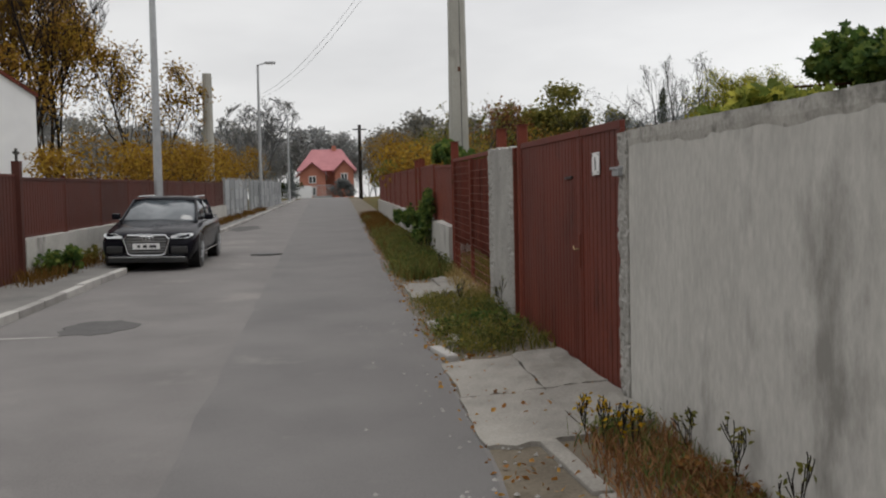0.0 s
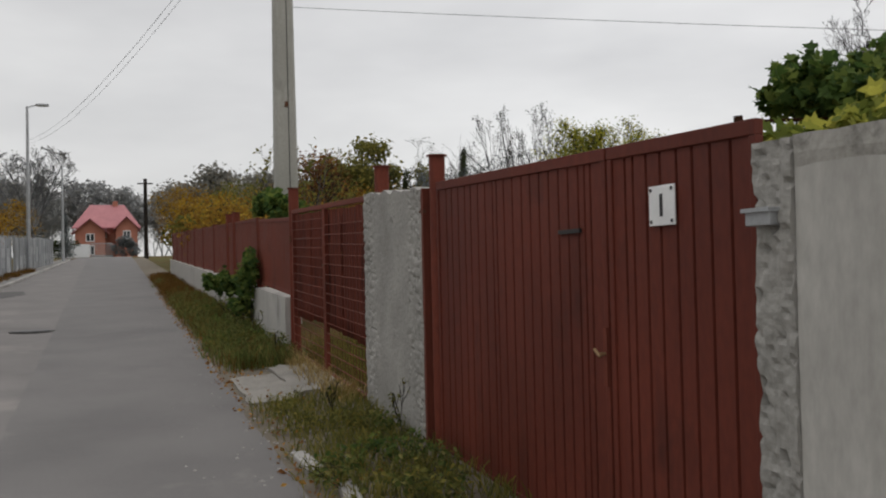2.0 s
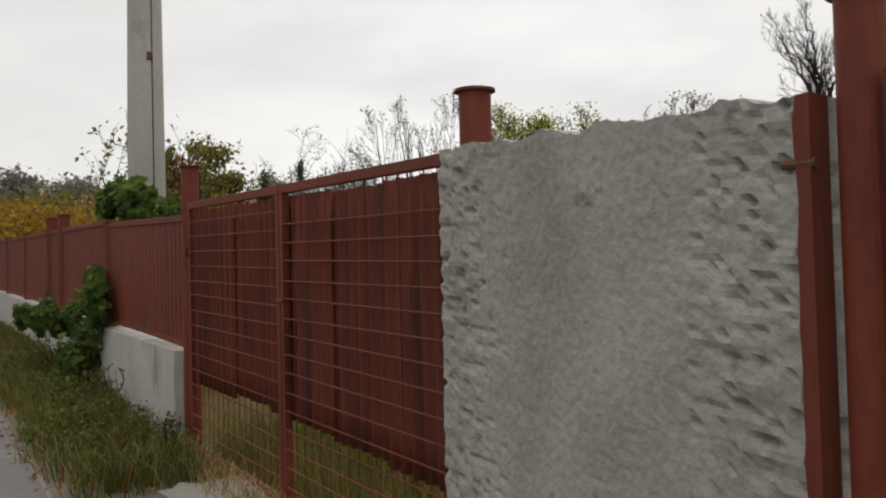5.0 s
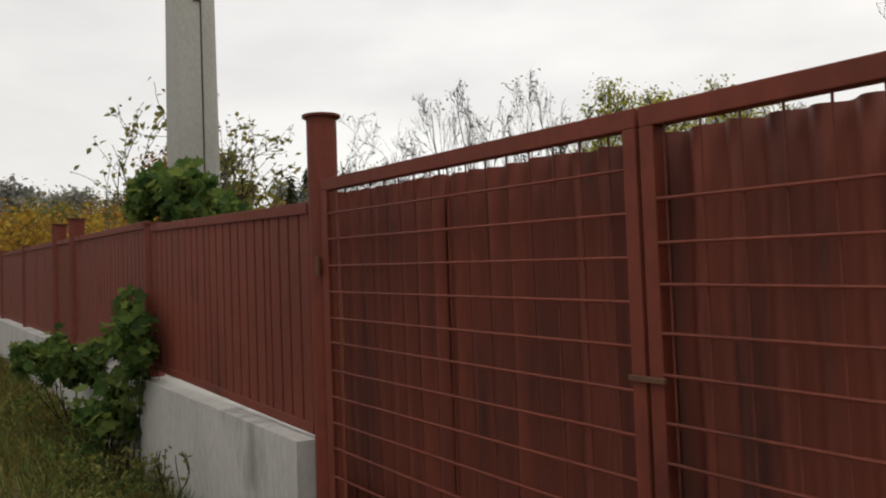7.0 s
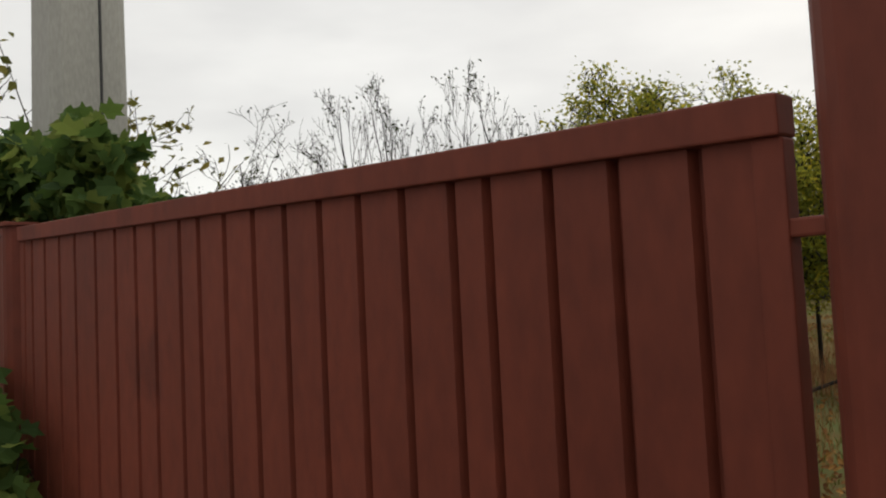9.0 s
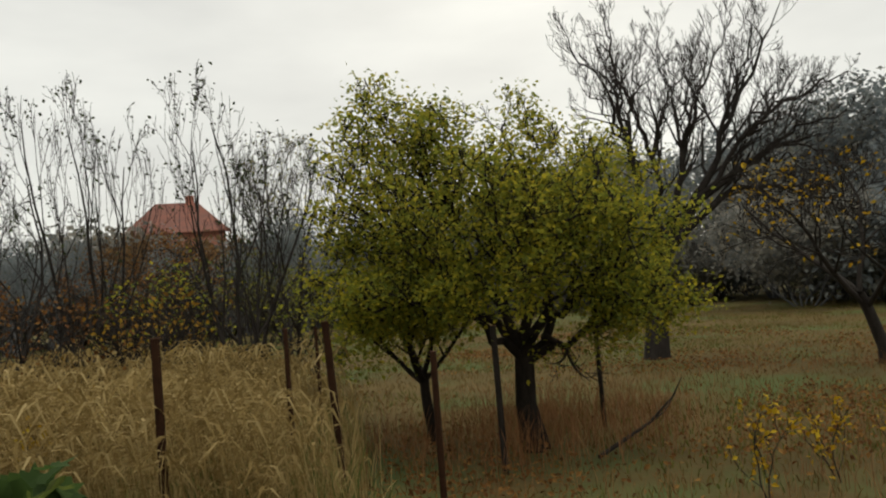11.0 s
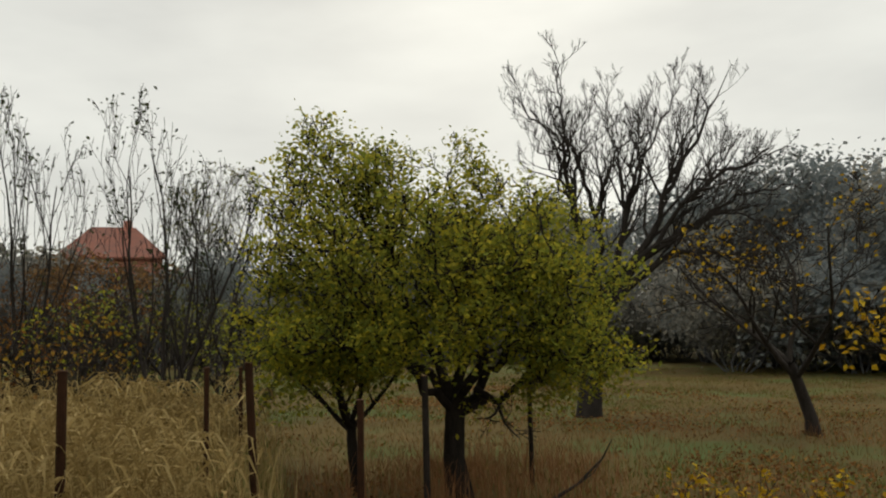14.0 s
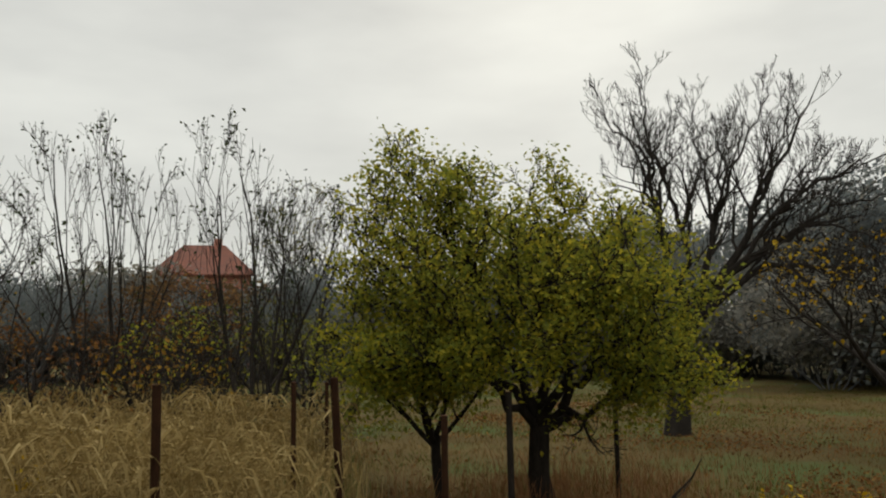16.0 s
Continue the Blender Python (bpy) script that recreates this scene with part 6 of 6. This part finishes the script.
for _ in range(60000):
    x, y = 5 + 27 * lr.random() ** 1.4, lr.uniform(9, 30)
    if lr.random() < max(0.03, 0.22 + 1.5 * noise.noise(Vector((x * 0.3, y * 0.3, 5)))):
        spots.append((x, y, low_z(x, y) + 0.05 + lr.uniform(0, 0.05)))
v, f = leaf_cloud(lr, spots, 0.07)
tagged(quick_mesh("fallen_leaves", v, f, L_BROWN), "brown and orange fallen leaves on the meadow", "fallen leaves", kind="stuff")
settle_orchard()


# ---- far woods: a few kinds of tree, repeated, with haze in their colours ----
def wood_kinds():
    kinds = []
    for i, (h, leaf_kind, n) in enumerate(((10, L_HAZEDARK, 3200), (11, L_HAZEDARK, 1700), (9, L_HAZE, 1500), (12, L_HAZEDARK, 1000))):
        kinds.append(tree((70 + 6 * i, 40 + 9 * i, land_z(70 + 6 * i, 40 + 9 * i)), "tree at the edge of the wood, greyed by painted haze", 200 + i, height=h, width=h * 0.8, radius=0.14, stems=3, trunk=0.22, levels=4, branch=5, spread=0.85, leaves=n, leaf=leaf_kind, leaf_size=0.27, scatter=0.55, bark=M_FARBARK, group="trees of the wood", low=0.3))
    return kinds


kinds = wood_kinds()
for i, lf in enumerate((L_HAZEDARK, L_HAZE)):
    kinds.append(tree((84 + 6 * i, 30 + 5 * i, land_z(84 + 6 * i, 30 + 5 * i)), "dense brush along the wood, with haze in its grey colours", 220 + i, height=4.0, width=7.0, radius=0.06, stems=7, trunk=0.3, levels=3, branch=6, spread=1.0, leaves=4800, leaf=lf, leaf_size=0.24, scatter=0.4, bark=M_FARBARK, name="shrub", group="brush of the wood"))
# farthest kinds, in colours that already hold the mist
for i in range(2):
    kinds.append(tree((-10 + 9 * i, 160 + 7 * i, ground_z(160)), "tree far behind the houses, painted pale with haze", 230 + i, height=11, width=9, radius=0.16, stems=2 + i, levels=4, branch=4, spread=0.8, leaves=1100, leaf=L_MIST, leaf_size=0.5, scatter=0.4, bark=M_MISTBARK, group="pale far trees", fine=0.02))
kinds.append(tree((60, 92, land_z(60, 92)), "dense autumn brush with dull orange leaves", 240, height=4.0, width=7.0, radius=0.06, stems=7, trunk=0.3, levels=3, branch=6, spread=1.0, leaves=4200, leaf=L_RUSTBRUSH, leaf_size=0.28, scatter=0.4, bark=M_FARBARK, name="shrub", group="brush of the wood"))
rng = random.Random(77)


def plant(x, y, scale, which):
    if which < 6 and x > 12 and abs(math.degrees(math.atan2(x - 1.9, y - 17.5)) - 46.5) < 5 and math.hypot(x - 2, y - 17.5) < 76:
        scale *= 0.75
    m = Matrix.Translation((x, y, land_z(x, y) - 0.1)) @ Matrix.Rotation(rng.uniform(0, 6.283), 4, "Z") @ Matrix.Diagonal((scale * rng.uniform(0.85, 1.15), scale * rng.uniform(0.85, 1.15), scale, 1))
    copy_thing(kinds[which], m)


for k in range(120):
    az = radians(rng.uniform(66, 128))
    r = rng.uniform(46, 78) if az < radians(82) else rng.uniform(38, 66)
    plant(1.9 + r * math.sin(az), 17.5 + r * math.cos(az), rng.uniform(0.65, 1.1) * (0.62 + 0.006 * r) * (1.22 if radians(77) < az < radians(91) else 1.05 if az > radians(84) else 1.0), rng.randrange(4))
for k in range(100):
    az = radians(20 + 108 * (k + rng.random()) / 100)
    r = rng.uniform(44, 56) if az < radians(72) else rng.uniform(46, 60) if az < radians(84) else rng.uniform(36, 46)
    plant(1.9 + r * math.sin(az), 17.5 + r * math.cos(az), rng.uniform(0.8, 1.15), 4 if rng.random() < 0.4 else 5)
for k in range(60):
    az = radians(rng.uniform(22, 68))
    r = rng.uniform(34, 66)
    plant(1.9 + r * math.sin(az), 17.5 + r * math.cos(az), rng.uniform(0.4, 0.6) * (0.75 + 0.006 * r), rng.randrange(4))
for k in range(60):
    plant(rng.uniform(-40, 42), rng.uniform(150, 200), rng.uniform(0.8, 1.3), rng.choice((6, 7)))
for k in range(26):
    plant(rng.uniform(-60, -22), rng.uniform(50, 130), rng.uniform(0.8, 1.2), rng.choice((2, 6, 7)))
for k in range(24):
    plant(rng.uniform(14, 55), rng.uniform(95, 135), rng.uniform(0.55, 0.85), rng.choice((2, 6, 7)))


# brush before the far house
for az, r, top, which in ((41.5, 52, 6.6, 5), (42.6, 48, 5.8, 8), (43.6, 54, 6.6, 4), (44.6, 47, 5.5, 8), (45.4, 50, 5.9, 5), (46.4, 48, 5.4, 8), (47.2, 53, 6.1, 5), (48.2, 47, 5.6, 8), (49.2, 51, 6.6, 4), (50.6, 50, 6.8, 5)):
    x, y = 1.9 + r * math.sin(radians(az)), 17.5 + r * math.cos(radians(az))
    plant(x, y, (top - land_z(x, y)) / 2.9, which)


# ---- grass and weeds ----
def verge_at(x, y):
    if 5.2 < y < 8.2 or 12.5 < y < 14.9:
        return 0.02
    n = noise.noise(Vector((x * 1.2, y * 0.9, 4.0)))
    edge = max(0.0, min(1.0, (x - right_edge_x(y) - 0.02) / 0.35))
    return edge * max(0.1, 0.75 + 0.7 * n)


def verge_z(x, y):
    return ground_z(y) + 0.06 * max(0.0, x - 0.95)


blades("verge_weeds", "green weeds and grass on the verge", (0.9, 1.98, 8.2, 12.5), 1500, 0.15, 0.005, L_OLIVE, 11, 0.9, verge_at, tuft=0.05, base=verge_z, category="weeds")
blades("verge_weeds", "tall green weeds along the plinth wall", (0.8, 1.86, 14.9, 30.0), 7000, 0.26, 0.005, L_GRASS, 12, 0.9, verge_at, tuft=0.06, base=verge_z, category="weeds")
blades("verge_weeds", "dry yellowing grass along the road edge", (0.8, 1.86, 14.9, 48.0), 10000, 0.26, 0.006, L_DRYGRASS, 13, 0.8, lambda x, y: verge_at(x, y) * (0.3 + 0.7 * min(1.0, max(0.0, (y - 18) / 10))), tuft=0.06, base=verge_z, category="weeds")
blades("verge_weeds", "brown and green weeds at the foot of the concrete wall", (1.4, 1.98, 1.0, 5.6), 900, 0.13, 0.004, L_GRASS, 14, 0.9, lambda x, y: max(0.0, min(1.0, (x - 1.4 - (4.9 - y) * 0.06) / 0.3)), tuft=0.05, base=verge_z, category="weeds")
blades("verge_weeds", "withered brown weeds at the foot of the concrete wall", (1.4, 1.98, 1.0, 5.3), 1300, 0.13, 0.004, L_RUSSET, 15, 1.0, None, tuft=0.06, base=verge_z, category="weeds")
blades("verge_weeds", "dry weeds growing through the mesh gate", (2.14, 4.6, 12.2, 15.9), 3600, 0.4, 0.004, L_OLIVE, 16, 0.6, lambda x, y: 0.55 + 0.5 * noise.noise(Vector((x * 2, y * 2, 8))), tuft=0.05, base=lambda x, y: land_z(x, y), category="weeds")
blades("verge_weeds", "low dry weeds at the foot of the mesh gate", (1.7, 2.0, 12.0, 16.0), 420, 0.17, 0.004, L_STRAW, 18, 0.9, None, tuft=0.05, base=verge_z, category="weeds")
blades("pavement_weeds", "dry weeds at the foot of the far wall", (-5.55, -5.0, 15.0, 60.0), 5000, 0.26, 0.007, L_DRYGRASS, 17, 0.8, lambda x, y: max(0.0, 0.3 + noise.noise(Vector((0, y * 0.4, 3)))), tuft=0.06, base=lambda x, y: ground_z(y) + 0.09, category="weeds")
wr = random.Random(31)
for k in range(64):
    y = wr.choice((wr.uniform(8.3, 12.3), wr.uniform(15.0, 24.0), wr.uniform(15.0, 24.0), wr.uniform(24.0, 40.0)))
    x = wr.uniform(1.05, 1.8)
    h = wr.uniform(0.08, 0.2) * (1.5 if y > 15 else 1.0)
    leaf_mass("leafy_weed", (x, y, verge_z(x, y) + h * 0.5), (wr.uniform(0.14, 0.3), wr.uniform(0.16, 0.34), h), 170, wr.choice((L_GRASS, L_GRASS, L_OLIVE, L_VINE)), 500 + k, "low leafy green weed on the verge", "weed", 0.045, None, 4, 0.2, "leafy weeds")
for k in range(12):
    y = wr.uniform(2.2, 5.5)
    x = wr.uniform(1.5, 1.9)
    leaf_mass("leafy_weed", (x, y, verge_z(x, y) + 0.05), (0.16, 0.2, wr.uniform(0.07, 0.14)), 120, wr.choice((L_GRASS, L_BROWN, L_BROWN)), 600 + k, "half-withered weed at the concrete wall", "weed", 0.04, None, 4, 0.2, "leafy weeds")


def weed(x, y, h, seed, flowers=False, leaf_material=None):
    """One tall weed: a branching stem with small leaves."""
    e = tree((x, y, verge_z(x, y)), "thin weed stalk with small leaves at the wall", seed, height=h, width=h * 0.45, radius=0.004, trunk=0.45, levels=2, branch=3, spread=0.7, rise=0.15, leaves=34, leaf=leaf_material or L_OLIVE, leaf_size=0.035, name="weed", scatter=0.012, group="tall weeds", bark=M_BARK, fine=0.0012)
    e["category"] = "weed"


for i, (x, y, h) in enumerate(((1.86, 4.75, 0.36), (1.9, 4.2, 0.42), (1.9, 3.5, 0.45), (1.7, 17.6, 0.62), (1.66, 18.3, 0.5), (1.7, 15.3, 0.45), (1.5, 11.2, 0.4), (1.85, 10.3, 0.5))):
    weed(x, y, h, 300 + i)
for i, (x, y) in enumerate(((1.55, 5.2), (1.62, 5.05), (1.7, 4.95), (1.48, 5.3))):
    weed(x, y, 0.34, 330 + i, leaf_material=L_YELLOW)
